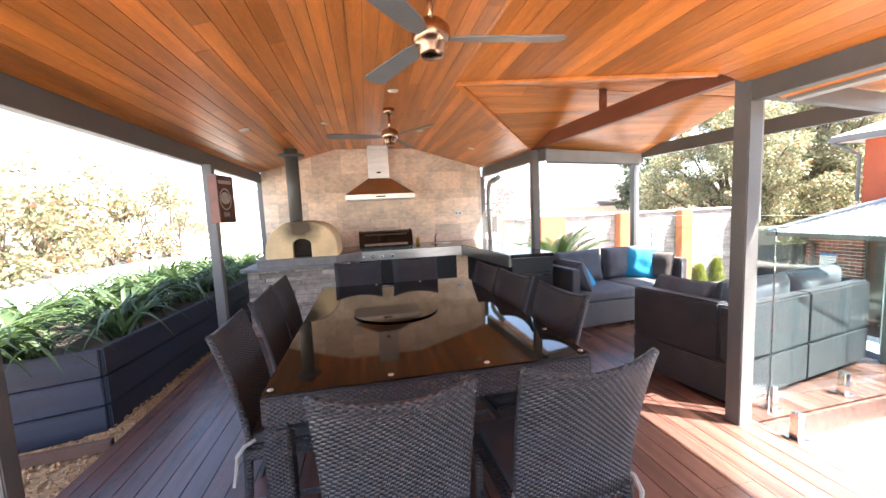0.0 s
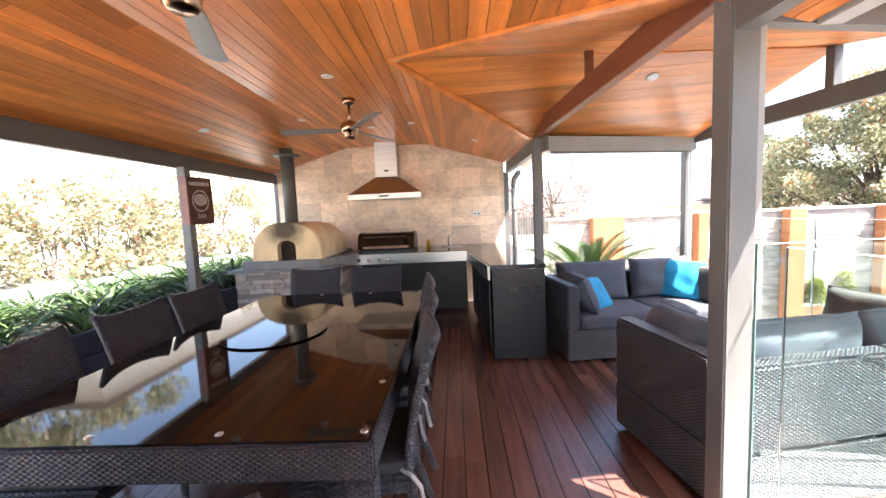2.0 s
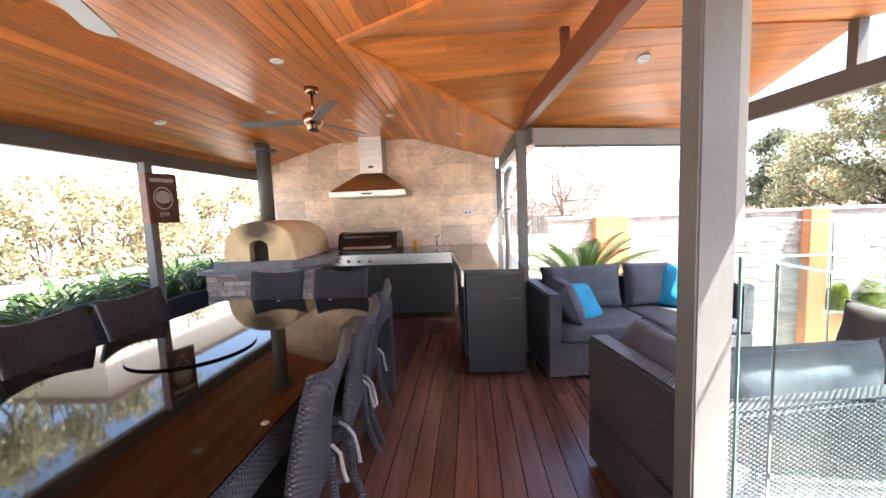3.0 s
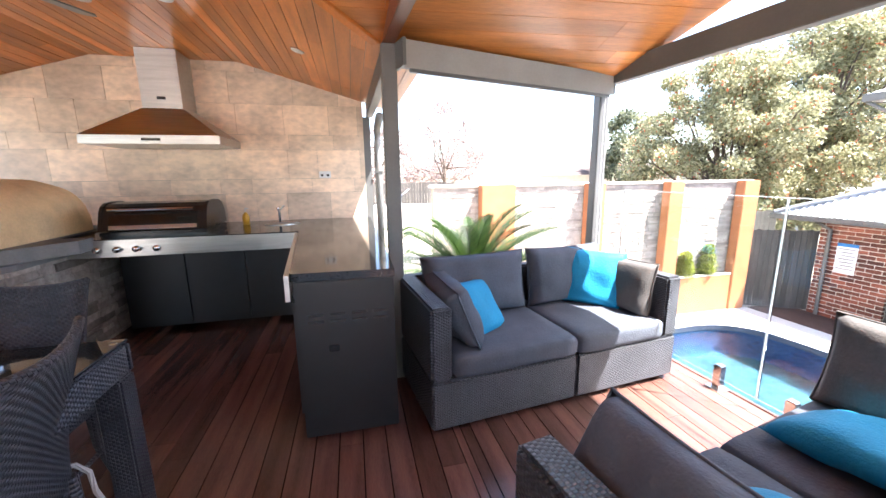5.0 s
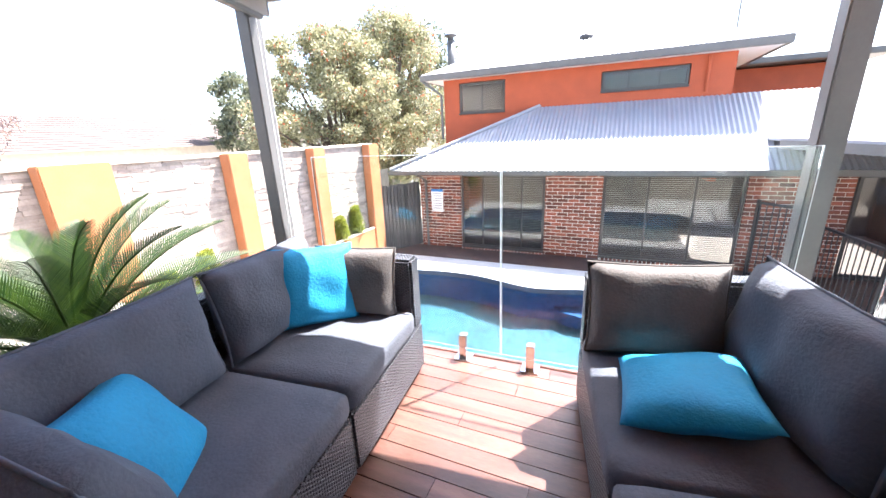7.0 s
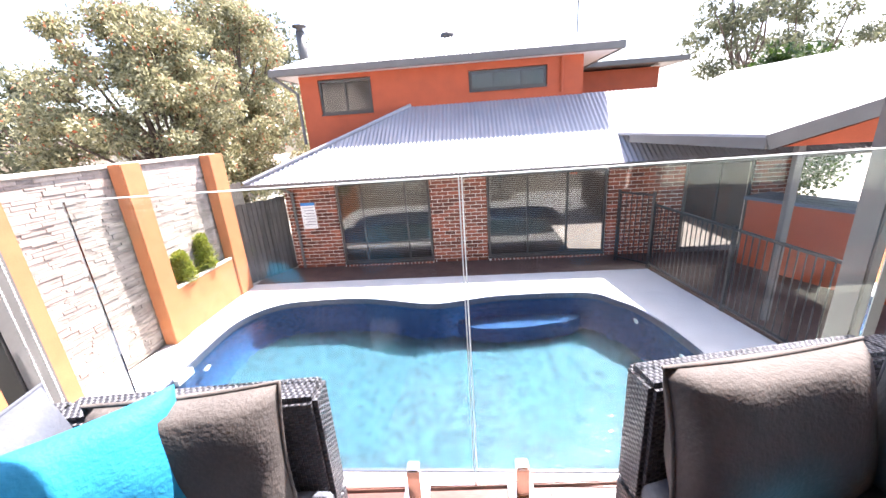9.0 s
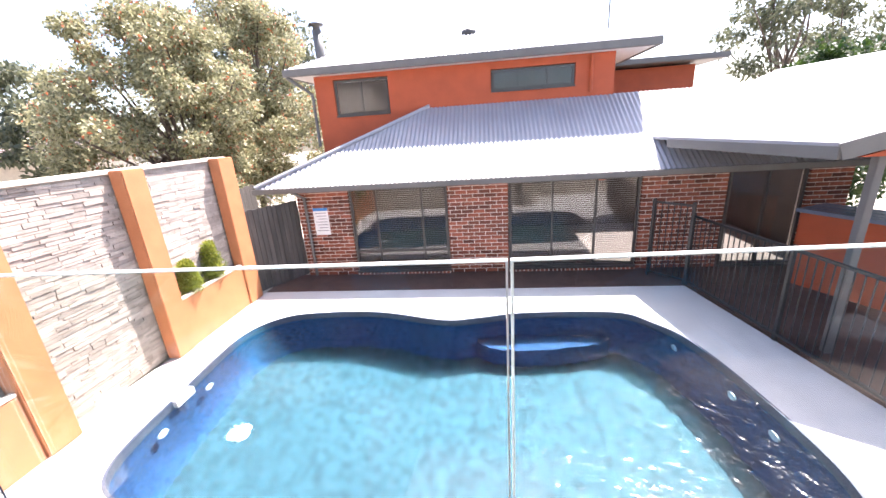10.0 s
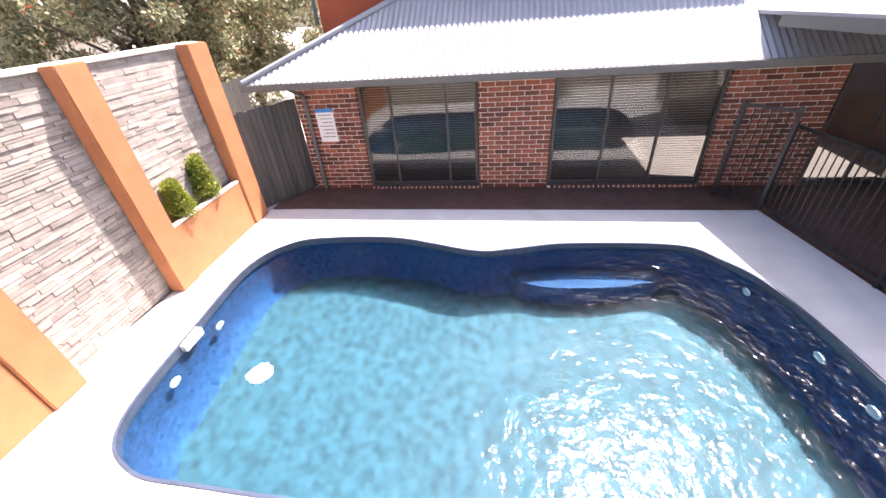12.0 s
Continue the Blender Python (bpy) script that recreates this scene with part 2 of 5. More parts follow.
def water_mat():
    """Clear water: refraction with a glossy, rippled surface."""
    m = bpy.data.materials.new("pool_water")
    m.use_nodes = True
    n, l = m.node_tree.nodes, m.node_tree.links
    n.remove(n["Principled BSDF"])
    tc = n.new("ShaderNodeTexCoord")
    normals = []
    for amount in (0.45, 1.0):
        last = None
        for s, d in ((1.6, 0.035), (5.0, 0.020), (11.0, 0.011)):
            t = n.new("ShaderNodeTexNoise")
            t.inputs["Scale"].default_value, t.inputs["Detail"].default_value = s, 2
            l.new(tc.outputs["Object"], t.inputs["Vector"])
            bp = n.new("ShaderNodeBump")
            bp.inputs["Strength"].default_value, bp.inputs["Distance"].default_value = amount, d
            l.new(t.outputs[0], bp.inputs["Height"])
            if last:
                l.new(last, bp.inputs["Normal"])
            last = bp.outputs[0]
        normals.append(last)
    rf, gl, fr, mx = (n.new(k) for k in ("ShaderNodeBsdfRefraction", "ShaderNodeBsdfGlossy", "ShaderNodeFresnel", "ShaderNodeMixShader"))
    rf.inputs["Color"].default_value, rf.inputs["Roughness"].default_value, rf.inputs["IOR"].default_value = (0.80, 0.96, 1.0, 1), 0.0, 1.33
    gl.inputs["Roughness"].default_value = 0.15
    fr.inputs["IOR"].default_value = 1.30
    l.new(normals[0], rf.inputs["Normal"]), l.new(normals[1], gl.inputs["Normal"])
    l.new(fr.outputs[0], mx.inputs[0]), l.new(rf.outputs[0], mx.inputs[1]), l.new(gl.outputs[0], mx.inputs[2])
    l.new(mx.outputs[0], n["Material Output"].inputs["Surface"])
    return m


M_water = water_mat()


# ---- building helpers ----
def mesh_of(bm, name, material, smooth=False):
    bmesh.ops.recalc_face_normals(bm, faces=bm.faces)
    me = bpy.data.meshes.new(name)
    bm.to_mesh(me)
    bm.free()
    me.materials.append(material)
    if smooth:
        me.polygons.foreach_set("use_smooth", [True] * len(me.polygons))
    return me


def part(name, bm, material, parent, label="", smooth=False):
    ob = new(name, mesh_of(bm, name, material, smooth))
    ob.parent = parent
    if label:
        tagged(ob, label)
    return ob


def thing(name, loc, label, category, group="", rz=0.0, kind=""):
    ob = new(name)
    ob.empty_display_size = 0.1
    ob.matrix_world = pose(*loc, 0, 0, rz)
    return tagged(ob, label, category, group, kind)


def box(x0, x1, y0, y1, z0, z1, bev=0.0, bm=None, m=None):
    """A box, with bevelled edges where bev is given."""
    own = bm is None
    t = bmesh.new()
    bmesh.ops.create_cube(t, size=1)
    for v in t.verts:
        v.co = Vector(((x0 + x1) / 2 + v.co.x * (x1 - x0), (y0 + y1) / 2 + v.co.y * (y1 - y0), (z0 + z1) / 2 + v.co.z * (z1 - z0)))
    if bev:
        bmesh.ops.bevel(t, geom=t.edges[:], offset=bev, segments=2, affect="EDGES")
    if m is not None:
        t.transform(m)
    if own:
        return t
    join(bm, t)
    return bm


def join(bm, t):
    me = bpy.data.meshes.new("tmp")
    t.to_mesh(me)
    t.free()
    bm.from_mesh(me)
    bpy.data.meshes.remove(me)


def prism(pts, z0, z1, bm=None):
    """A flat polygon (x, y) drawn out from z0 to z1."""
    bm = bm or bmesh.new()
    lo = [bm.verts.new((x, y, z0)) for x, y in pts]
    hi = [bm.verts.new((x, y, z1)) for x, y in pts]
    bm.faces.new(hi), bm.faces.new(lo[::-1])
    for i in range(len(pts)):
        j = (i + 1) % len(pts)
        bm.faces.new((lo[i], lo[j], hi[j], hi[i]))
    return bm


def beam(a, b, w, h, bm=None, bev=0.004):
    """A straight bar from a to b, w wide and h high; a and b lie at mid height."""
    a, b = Vector(a), Vector(b)
    d = b - a
    t = box(0, d.length, -w / 2, w / 2, -h / 2, h / 2, bev)
    x = d.normalized()
    y = Vector((0, 0, 1)).cross(x)
    y = y.normalized() if y.length > 1e-4 else Vector((0, 1, 0))
    z = x.cross(y)
    t.transform(Matrix.Translation(a) @ Matrix((x, y, z)).transposed().to_4x4())
    if bm is None:
        return t
    join(bm, t)
    return bm


def tube(pts, r, seg=10, bm=None, cap=True, radii=None):
    """A round bar along a line of points."""
    bm = bm or bmesh.new()
    pts = [Vector(p) for p in pts]
    rings = []
    for i, p in enumerate(pts):
        d = (pts[min(i + 1, len(pts) - 1)] - pts[max(i - 1, 0)]).normalized()
        a = d.cross(Vector((0.31, 0.17, 0.93)) if abs(d.z) < 0.95 else Vector((1, 0, 0))).normalized()
        b = d.cross(a)
        rr = radii[i] if radii else r
        rings.append([bm.verts.new(p + (a * math.cos(q) + b * math.sin(q)) * rr) for q in (2 * math.pi * k / seg for k in range(seg))])
    for u, v in zip(rings, rings[1:]):
        for k in range(seg):
            bm.faces.new((u[k], u[(k + 1) % seg], v[(k + 1) % seg], v[k]))
    if cap:
        bm.faces.new(rings[0][::-1]), bm.faces.new(rings[-1])
    return bm


def lathe(profile, seg=24, bm=None, c=(0, 0, 0)):
    """A turned shape from (radius, height) pairs."""
    return tube([(c[0], c[1], c[2] + z) for _, z in profile], 0, seg, bm, True, [max(r, 0.0005) for r, _ in profile])


def clip(poly, a, b, c):
    """The part of a convex polygon where a x + b y <= c."""
    out = []
    for i, p in enumerate(poly):
        q = poly[(i + 1) % len(poly)]
        dp, dq = a * p[0] + b * p[1] - c, a * q[0] + b * q[1] - c
        if dp <= 0:
            out.append(p)
        if dp * dq < 0:
            k = dp / (dp - dq)
            out.append((p[0] + k * (q[0] - p[0]), p[1] + k * (q[1] - p[1])))
    return out


def strips(poly, pitch, gap, axis=1, lo=1.8, hi=4.2, rng=None):
    """Cuts a convex polygon into boards that run along axis (1: y, 0: x), with butt joints at random lengths."""
    rng = rng or random.Random(3)
    o = 1 - axis
    a0, a1 = min(p[o] for p in poly), max(p[o] for p in poly)
    b0, b1 = min(p[axis] for p in poly), max(p[axis] for p in poly)
    k = math.floor(a0 / pitch)
    while k * pitch < a1:
        u = clip(clip(poly, *((-1, 0) if o == 0 else (0, -1)), -(k * pitch + gap / 2)), *((1, 0) if o == 0 else (0, 1)), (k + 1) * pitch - gap / 2)
        s = b0 - rng.random() * hi
        while s < b1 and len(u) > 2:
            e = s + lo + rng.random() * (hi - lo)
            w = clip(clip(u, *((-1, 0) if axis == 0 else (0, -1)), -(s + 0.001)), *((1, 0) if axis == 0 else (0, 1)), e - 0.001)
            if len(w) > 2:
                yield w
            s = e
        k += 1


def pillow(w, h, d, puff=1.0, seed=0, nx=14, soft=0.5):
    """A stuffed cushion, w by h, d thick, in the x-z plane about its centre, with pinched corners and slack folds."""
    bm = bmesh.new()
    g = {}
    for s in (1, -1):
        for i in range(nx + 1):
            for j in range(nx + 1):
                u, v = 2 * i / nx - 1, 2 * j / nx - 1
                edge = (1 - abs(u) ** 2.6) * (1 - abs(v) ** 2.6)
                t = d / 2 * max(edge, 0) ** soft * puff
                pinch = 1 - 0.06 * (1 - abs(u) ** 2) * abs(v) - 0.0
                pinch2 = 1 - 0.06 * (1 - abs(v) ** 2) * abs(u)
                x, z = u * w / 2 * pinch2, v * h / 2 * pinch
                f = noise.noise(Vector((x * 7 + seed * 5.1, z * 7, s * 2.0))) * 0.02 * min(1, edge * 3) * (d / 0.15)
                key = (i, j, 0 if (i in (0, nx) or j in (0, nx)) else s)
                if key not in g:
                    g[key] = bm.verts.new((x, s * t + f if key[2] else 0, z))
        for i in range(nx):
            for j in range(nx):
                q = []
                for a, b in ((i, j), (i + 1, j), (i + 1, j + 1), (i, j + 1)):
                    q.append(g[(a, b, 0 if (a in (0, nx) or b in (0, nx)) else s)])
                bm.faces.new(q if s < 0 else q[::-1])
    return bm


def piping(w, h, r=0.006):
    """The welt round a pillow's seam."""
    pts = []
    for u, v in [(-1 + k / 6, -1) for k in range(12)] + [(1, -1 + k / 6) for k in range(12)] + [(1 - k / 6, 1) for k in range(12)] + [(-1, 1 - k / 6) for k in range(13)]:
        pts.append((u * w / 2 * (1 - 0.06 * (1 - v * v) * abs(u)), 0, v * h / 2 * (1 - 0.06 * (1 - u * u) * abs(v))))
    return tube(pts, r, 6)


def slab_cushion(w, dep, h, seed=0):
    """A box cushion with soft edges and a slightly crowned, creased top; origin at its underside's centre."""
    t = box(-w / 2, w / 2, -dep / 2, dep / 2, 0, h)
    bmesh.ops.subdivide_edges(t, edges=t.edges[:], cuts=9, use_grid_fill=True)
    for v in t.verts:
        u, q, z = v.co.x / (w / 2), v.co.y / (dep / 2), v.co.z / h * 2 - 1
        r = 0.16
        bulge = (1 - u * u) * (1 - q * q)
        f = noise.noise(Vector((v.co.x * 6 + seed * 3.7, v.co.y * 6, seed))) * 0.01
        v.co.z += (0.018 * bulge + f * bulge * 2) * (1 if z > 0 else -0.1)
        round_ = 1 - 0.035 * abs(z) ** 4
        v.co.x *= round_ * (1 - 0.02 * max(0, abs(q) - 1 + r) / r)
        v.co.y *= round_ * (1 - 0.02 * max(0, abs(u) - 1 + r) / r)
    return t

# ---- plan ----
ZL, ZP = -0.10, -1.60          # garden level, pool level
EAVE, FLAT = 2.14, 2.49        # ceiling heights
XL, XF1, XF2, XR = -0.90, 0.27, 1.50, 2.72
YB, YW = -2.8, 6.78            # open end behind, stone wall
AP = (1.52, 3.58)              # where the cross ridge meets the flat strip
PB, PC, PD, PE = (2.79, 4.85), (2.94, 2.28), (4.585, 5.31), (4.885, 2.63)
RE = (4.80, 3.86)              # end of the cross ridge


def plane_z(p, q, r):
    n = (Vector(q) - Vector(p)).cross(Vector(r) - Vector(p))
    return lambda x, y: p[2] - (n.x * (x - p[0]) + n.y * (y - p[1])) / n.z


# ---- ground ----
def build_ground():
    bm = bmesh.new()
    xs = [-70, -30, -10, -4, -1.6, 3.12, 3.13, 4.70, 4.71, 5.35, 10.6, 14, 30, 90]
    ys = [-60, -20, -6, 0.3, 2.20, 2.21, 8.3, 14, 30, 80]
    zx = lambda x, y: ZL - 0.05 if x < (3.125 if y < 2.205 else 4.705) else ZP - 0.06
    vs = {(i, j): bm.verts.new((x, y, zx(x, y))) for i, x in enumerate(xs) for j, y in enumerate(ys)}
    for i in range(len(xs) - 1):
        for j in range(len(ys) - 1):
            if xs[i] == 5.35 and 0.3 <= ys[j] < 8:
                continue
            bm.faces.new((vs[i, j], vs[i + 1, j], vs[i + 1, j + 1], vs[i, j + 1]))
    tagged(new("ground", mesh_of(bm, "ground", M_ground)), "pale bare garden ground, stepping down to the pool", "ground", kind="structure")


build_ground()

# ---- pool ----
OUTLINE = [(6.30, 6.6), (6.36, 7.4), (6.75, 7.85), (7.8, 7.98), (9.18, 8.03), (9.84, 7.62), (10.02, 6.9), (10.02, 5.9), (9.72, 4.75), (9.78, 4.2), (9.95, 3.4), (9.95, 1.95), (9.6, 1.5), (9.1, 1.2), (8.1, 1.02), (6.9, 0.98), (6.4, 1.3), (6.28, 2.2), (6.28, 4.4)]


def spline(pts, n=6):
    out = []
    for i in range(len(pts)):
        p0, p1, p2, p3 = (Vector((*pts[(i + k) % len(pts)], 0)) for k in (-1, 0, 1, 2))
        for k in range(n):
            t = k / n
            v = 0.5 * (2 * p1 + (p2 - p0) * t + (2 * p0 - 5 * p1 + 4 * p2 - p3) * t * t + (3 * p1 - p0 - 3 * p2 + p3) * t ** 3)
            out.append((v.x, v.y))
    return out


def offset(pts, d):
    out = []
    for i, p in enumerate(pts):
        a, b = pts[i - 1], pts[(i + 1) % len(pts)]
        t = Vector((b[0] - a[0], b[1] - a[1])).normalized()
        out.append((p[0] + t.y * d, p[1] - t.x * d))
    return out


POOL = spline(OUTLINE)


def ring_fill(outer, inner, z0, z1):
    """A slab between an outer and an inner outline."""
    bm = bmesh.new()
    loops = []
    for pts in (outer, inner):
        vs = [bm.verts.new((x, y, z1)) for x, y in pts]
        loops.append([bm.edges.new((vs[i], vs[(i + 1) % len(vs)])) for i in range(len(vs))])
    bmesh.ops.triangle_fill(bm, use_beauty=True, edges=loops[0] + loops[1])
    ex = bmesh.ops.extrude_face_region(bm, geom=bm.faces[:])
    for v in ex["geom"]:
        if isinstance(v, bmesh.types.BMVert):
            v.co.z = z0
    return bm


def build_pool():
    surround = [(3.16, -1.2), (7.4, -0.12), (11.33, 0.46), (10.95, 8.62), (5.0, 9.0), (4.98, 2.0), (3.16, 1.9)]
    ob = new("pavement_pool", mesh_of(ring_fill(surround, POOL, ZP - 0.16, ZP), "pavement", M_conc))
    tagged(ob, "pale concrete surround poured about the swimming pool", "paving", kind="structure")
    pool = thing("swimming_pool", (0, 0, 0), "curved in-ground pool with blue shell and clear rippled water", "pool")
    inner = offset(POOL, -0.03)
    if (Vector((*inner[0], 0)) - Vector((8, 4.5, 0))).length > (Vector((*POOL[0], 0)) - Vector((8, 4.5, 0))).length:
        inner = offset(POOL, 0.03)
    part("coping_lip", ring_fill(offset(POOL, 0.0), inner, ZP - 0.12, ZP + 0.012), M_lip, pool, "dark slate pool lip")
    bm = bmesh.new()
    cen = Vector((8.1, 4.6))
    depth = 1.25
    rings = []
    for k, (s, z) in enumerate(((1.0, ZP - 0.02), (0.992, ZP - 0.5), (0.985, ZP - depth + 0.12), (0.95, ZP - depth))):
        rings.append([bm.verts.new((cen.x + (x - cen.x) * s, cen.y + (y - cen.y) * s, z)) for x, y in POOL])
    for a, b in zip(rings, rings[1:]):
        for i in range(len(a)):
            bm.faces.new((a[i], a[(i + 1) % len(a)], b[(i + 1) % len(a)], b[i]))
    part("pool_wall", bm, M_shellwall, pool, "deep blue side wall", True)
    bm = bmesh.new()
    bm.faces.new([bm.verts.new((cen.x + (x - cen.x) * 0.955, cen.y + (y - cen.y) * 0.955, ZP - depth + 0.004)) for x, y in POOL])
    bmesh.ops.triangulate(bm, faces=bm.faces[:])
    part("pool_floor", bm, M_shell, pool, "sunlit turquoise floor")
    bench = spline([(9.90, 4.15), (9.60, 4.10), (9.46, 3.7), (9.47, 3.1), (9.55, 2.55), (9.66, 2.2), (9.85, 2.1), (9.90, 3.1)], 4)
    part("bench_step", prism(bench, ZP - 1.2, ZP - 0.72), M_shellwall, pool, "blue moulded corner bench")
    part("bench_tread", prism(bench, ZP - 0.719, ZP - 0.70), M_step, pool, "pale blue moulded bench tread")
    bm = bmesh.new()
    bm.faces.new([bm.verts.new((x, y, 0)) for x, y in POOL])
    bmesh.ops.triangulate(bm, faces=bm.faces[:])
    w = part("water", bm, M_water, pool, "clear rippling water")
    if w.data.polygons[0].normal.z < 0:
        w.data.flip_normals()
    w.location.z = ZP - 0.07
    w.visible_shadow = False
    for i, (x, y) in enumerate(((7.35, 7.86), (8.2, 7.9), (9.2, 1.36), (8.2, 1.16), (7.6, 1.1))):
        bm = lathe([(0.0, 0), (0.07, 0), (0.07, 0.02), (0.0, 0.025)], 16)
        bm.transform(pose(x, y, ZP - 0.3, 90, 0, 0))
        part("pool_fitting", bm, M_white, pool, "white round inlet fitting")
    part("floor_drain", lathe([(0.0, 0.05), (0.10, 0.045), (0.15, 0.02), (0.16, 0.005)], 24, None, (7.95, 7.40, ZP - depth)), M_white, pool, "white round floor drain", True)
    bm = box(7.66, 7.96, 7.88, 8.02, ZP - 0.10, ZP + 0.012, 0.006)
    part("skimmer_lid", bm, M_white, pool, "white skimmer box lid")


build_pool()


# ---- pavilion shell ----
def ceilings():
    rng = random.Random(11)
    rs = plane_z((XF2, 0, FLAT), (XF2, 1, FLAT), (XR, 0, EAVE))
    ls = plane_z((XF1, 0, FLAT), (XF1, 1, FLAT), (XL, 0, EAVE))
    ab, ac = (XR, PB[1]), (XR, PC[1])
    main = [
        ([(XL - 0.12, YB), (XF1, YB), (XF1, YW), (XL - 0.12, YW)], ls),
        ([(XF1, YB), (XF2, YB), (XF2, YW), (XF1, YW)], lambda x, y: FLAT),
        ([AP, ab, (XR + 0.30, ab[1]), (XR + 0.30, YW), (XF2, YW), (XF2, AP[1])], rs),
        ([(XF2, YB), (XR + 0.47, YB), (XR + 0.47, ac[1]), ac, AP, (XF2, AP[1])], rs),
    ]
    north = plane_z((*AP, FLAT), (*RE, FLAT + 0.02), (*PB, EAVE))
    south = plane_z((*AP, FLAT), (*RE, FLAT + 0.02), (*PC, EAVE))
    out_n, out_s = (PD[0] + 0.02, PD[1] + 0.08), (PE[0] - 0.02, PE[1] - 0.34)
    ro = (RE[0] + 0.03, RE[1] + 0.03)
    cross = [([AP, ro, out_n, (PB[0], PB[1] + 0.05), ab], north), ([AP, ac, (PC[0], PC[1] - 0.26), out_s, ro], south)]
    for name, sheets, m, axis, label in (("ceiling", main, M_ceil, 1, "orange oiled timber lining boards under the main roof"), ("ceiling_lounge", cross, M_ceil_x, 0, "orange oiled timber lining boards under the lounge gable")):
        bm = bmesh.new()
        for poly, z in sheets:
            for w in strips(poly, 0.092 if axis else 0.135, 0.004, axis, 1.6, 4.5, rng):
                j = rng.random() * 0.0015
                lo = [bm.verts.new((x, y, z(x, y) + j)) for x, y in w]
                hi = [bm.verts.new((x, y, z(x, y) + 0.016)) for x, y in w]
                bm.faces.new(lo[::-1])
                for i in range(len(w)):
                    k = (i + 1) % len(w)
                    bm.faces.new((lo[i], lo[k], hi[k], hi[i]))
        tagged(new(name, mesh_of(bm, name, m)), label, "ceiling", kind="structure")
        bm = bmesh.new()
        for poly, z in sheets:
            lo = [bm.verts.new((x, y, z(x, y) + 0.012)) for x, y in poly]
            hi = [bm.verts.new((x, y, z(x, y) + 0.10)) for x, y in poly]
            bm.faces.new(lo[::-1]), bm.faces.new(hi)
            for i in range(len(poly)):
                k = (i + 1) % len(poly)
                bm.faces.new((lo[i], lo[k], hi[k], hi[i]))
        tagged(new(name.replace("ceiling", "roof"), mesh_of(bm, "roof", M_gutter)), "grey metal pavilion roof over the timber lining", "roof", kind="structure")
    return rs, ls, north, south


Z_R, Z_L, Z_N, Z_S = ceilings()


def trim_bar(name, a, b, w, h, m, label):
    tagged(new(name, mesh_of(beam(a, b, w, h), name, m)), label, "beam", kind="structure")


trim_bar("beam_west", (XL - 0.02, YB, 2.065), (XL - 0.02, YW + 0.1, 2.065), 0.07, 0.15, M_steel, "dark grey painted eave beam")
trim_bar("beam_east_kitchen", (XR + 0.04, YW, 2.065), (PB[0], PB[1], 2.065), 0.07, 0.15, M_steel, "dark grey painted eave beam")
trim_bar("beam_east", (PC[0], PC[1], 2.06), (3.10, YB, 2.06), 0.08, 0.17, M_steel, "dark grey painted eave beam")
trim_bar("beam_lounge_north", (PB[0], PB[1], 2.075), (PD[0], PD[1], 2.075), 0.06, 0.12, M_steel, "dark grey painted eave beam")
trim_bar("beam_lounge_south", (PC[0], PC[1], 2.075), (PE[0], PE[1], 2.075), 0.06, 0.12, M_steel, "dark grey painted eave beam")
trim_bar("beam_gable_end", (PD[0], PD[1], 2.13), (PE[0], PE[1], 2.13), 0.07, 0.15, M_steel, "dark grey gable tie beam")
trim_bar("beam_lounge_inner", (PB[0], PB[1], 2.20), (PC[0], PC[1], 2.20), 0.07, 0.15, M_chord, "reddish stained timber tie beam")
trim_bar("king_post_inner", (2.89, 3.60, 2.27), (2.89, 3.60, 2.49), 0.05, 0.05, M_chord, "short stained king post")
trim_bar("king_post_outer", (4.78, 3.86, 2.20), (4.78, 3.86, 2.50), 0.07, 0.07, M_steel, "short grey king post")
trim_bar("valley_trim_north", (AP[0], AP[1], FLAT - 0.012), (XR, PB[1], EAVE - 0.006), 0.06, 0.02, M_ceil, "timber cover strip along the valley")
trim_bar("valley_trim_south", (AP[0], AP[1], FLAT - 0.012), (XR, PC[1], EAVE - 0.006), 0.06, 0.02, M_ceil, "timber cover strip along the valley")


def posts():
    for name, (x, y), w, z0, z1 in (("post_b", PB, 0.09, ZL, 2.13), ("post_c", PC, 0.10, ZL, 2.14), ("post_d", PD, 0.09, ZP, 2.13), ("post_e", PE, 0.09, ZP, 2.13),
                                    ("post_w", (XL + 0.05, 4.68), 0.09, ZL, 2.0), ("post_sw", (XL - 0.05, 2.31), 0.09, ZL, 2.0), ("post_nw", (XL, YW + 0.06), 0.09, ZL, 2.0), ("post_ne", (XR, YW + 0.06), 0.09, ZL, 2.0),
                                    ("post_se", (3.08, -2.5), 0.10, ZL, 2.0), ("post_far_w", (XL, -2.5), 0.09, ZL, 2.0)):
        tagged(new(name, mesh_of(box(x - w / 2, x + w / 2, y - w / 2, y + w / 2, z0, z1, 0.006), name, M_post)), "grey painted square steel veranda post", "post", kind="structure")
    tagged(new("trim_post_channel", mesh_of(box(2.993, 3.025, 2.25, 2.31, 1.27, 2.0, 0.004), "channel", M_blind)), "grey blind guide channel on a veranda post", "trim", kind="structure")


posts()


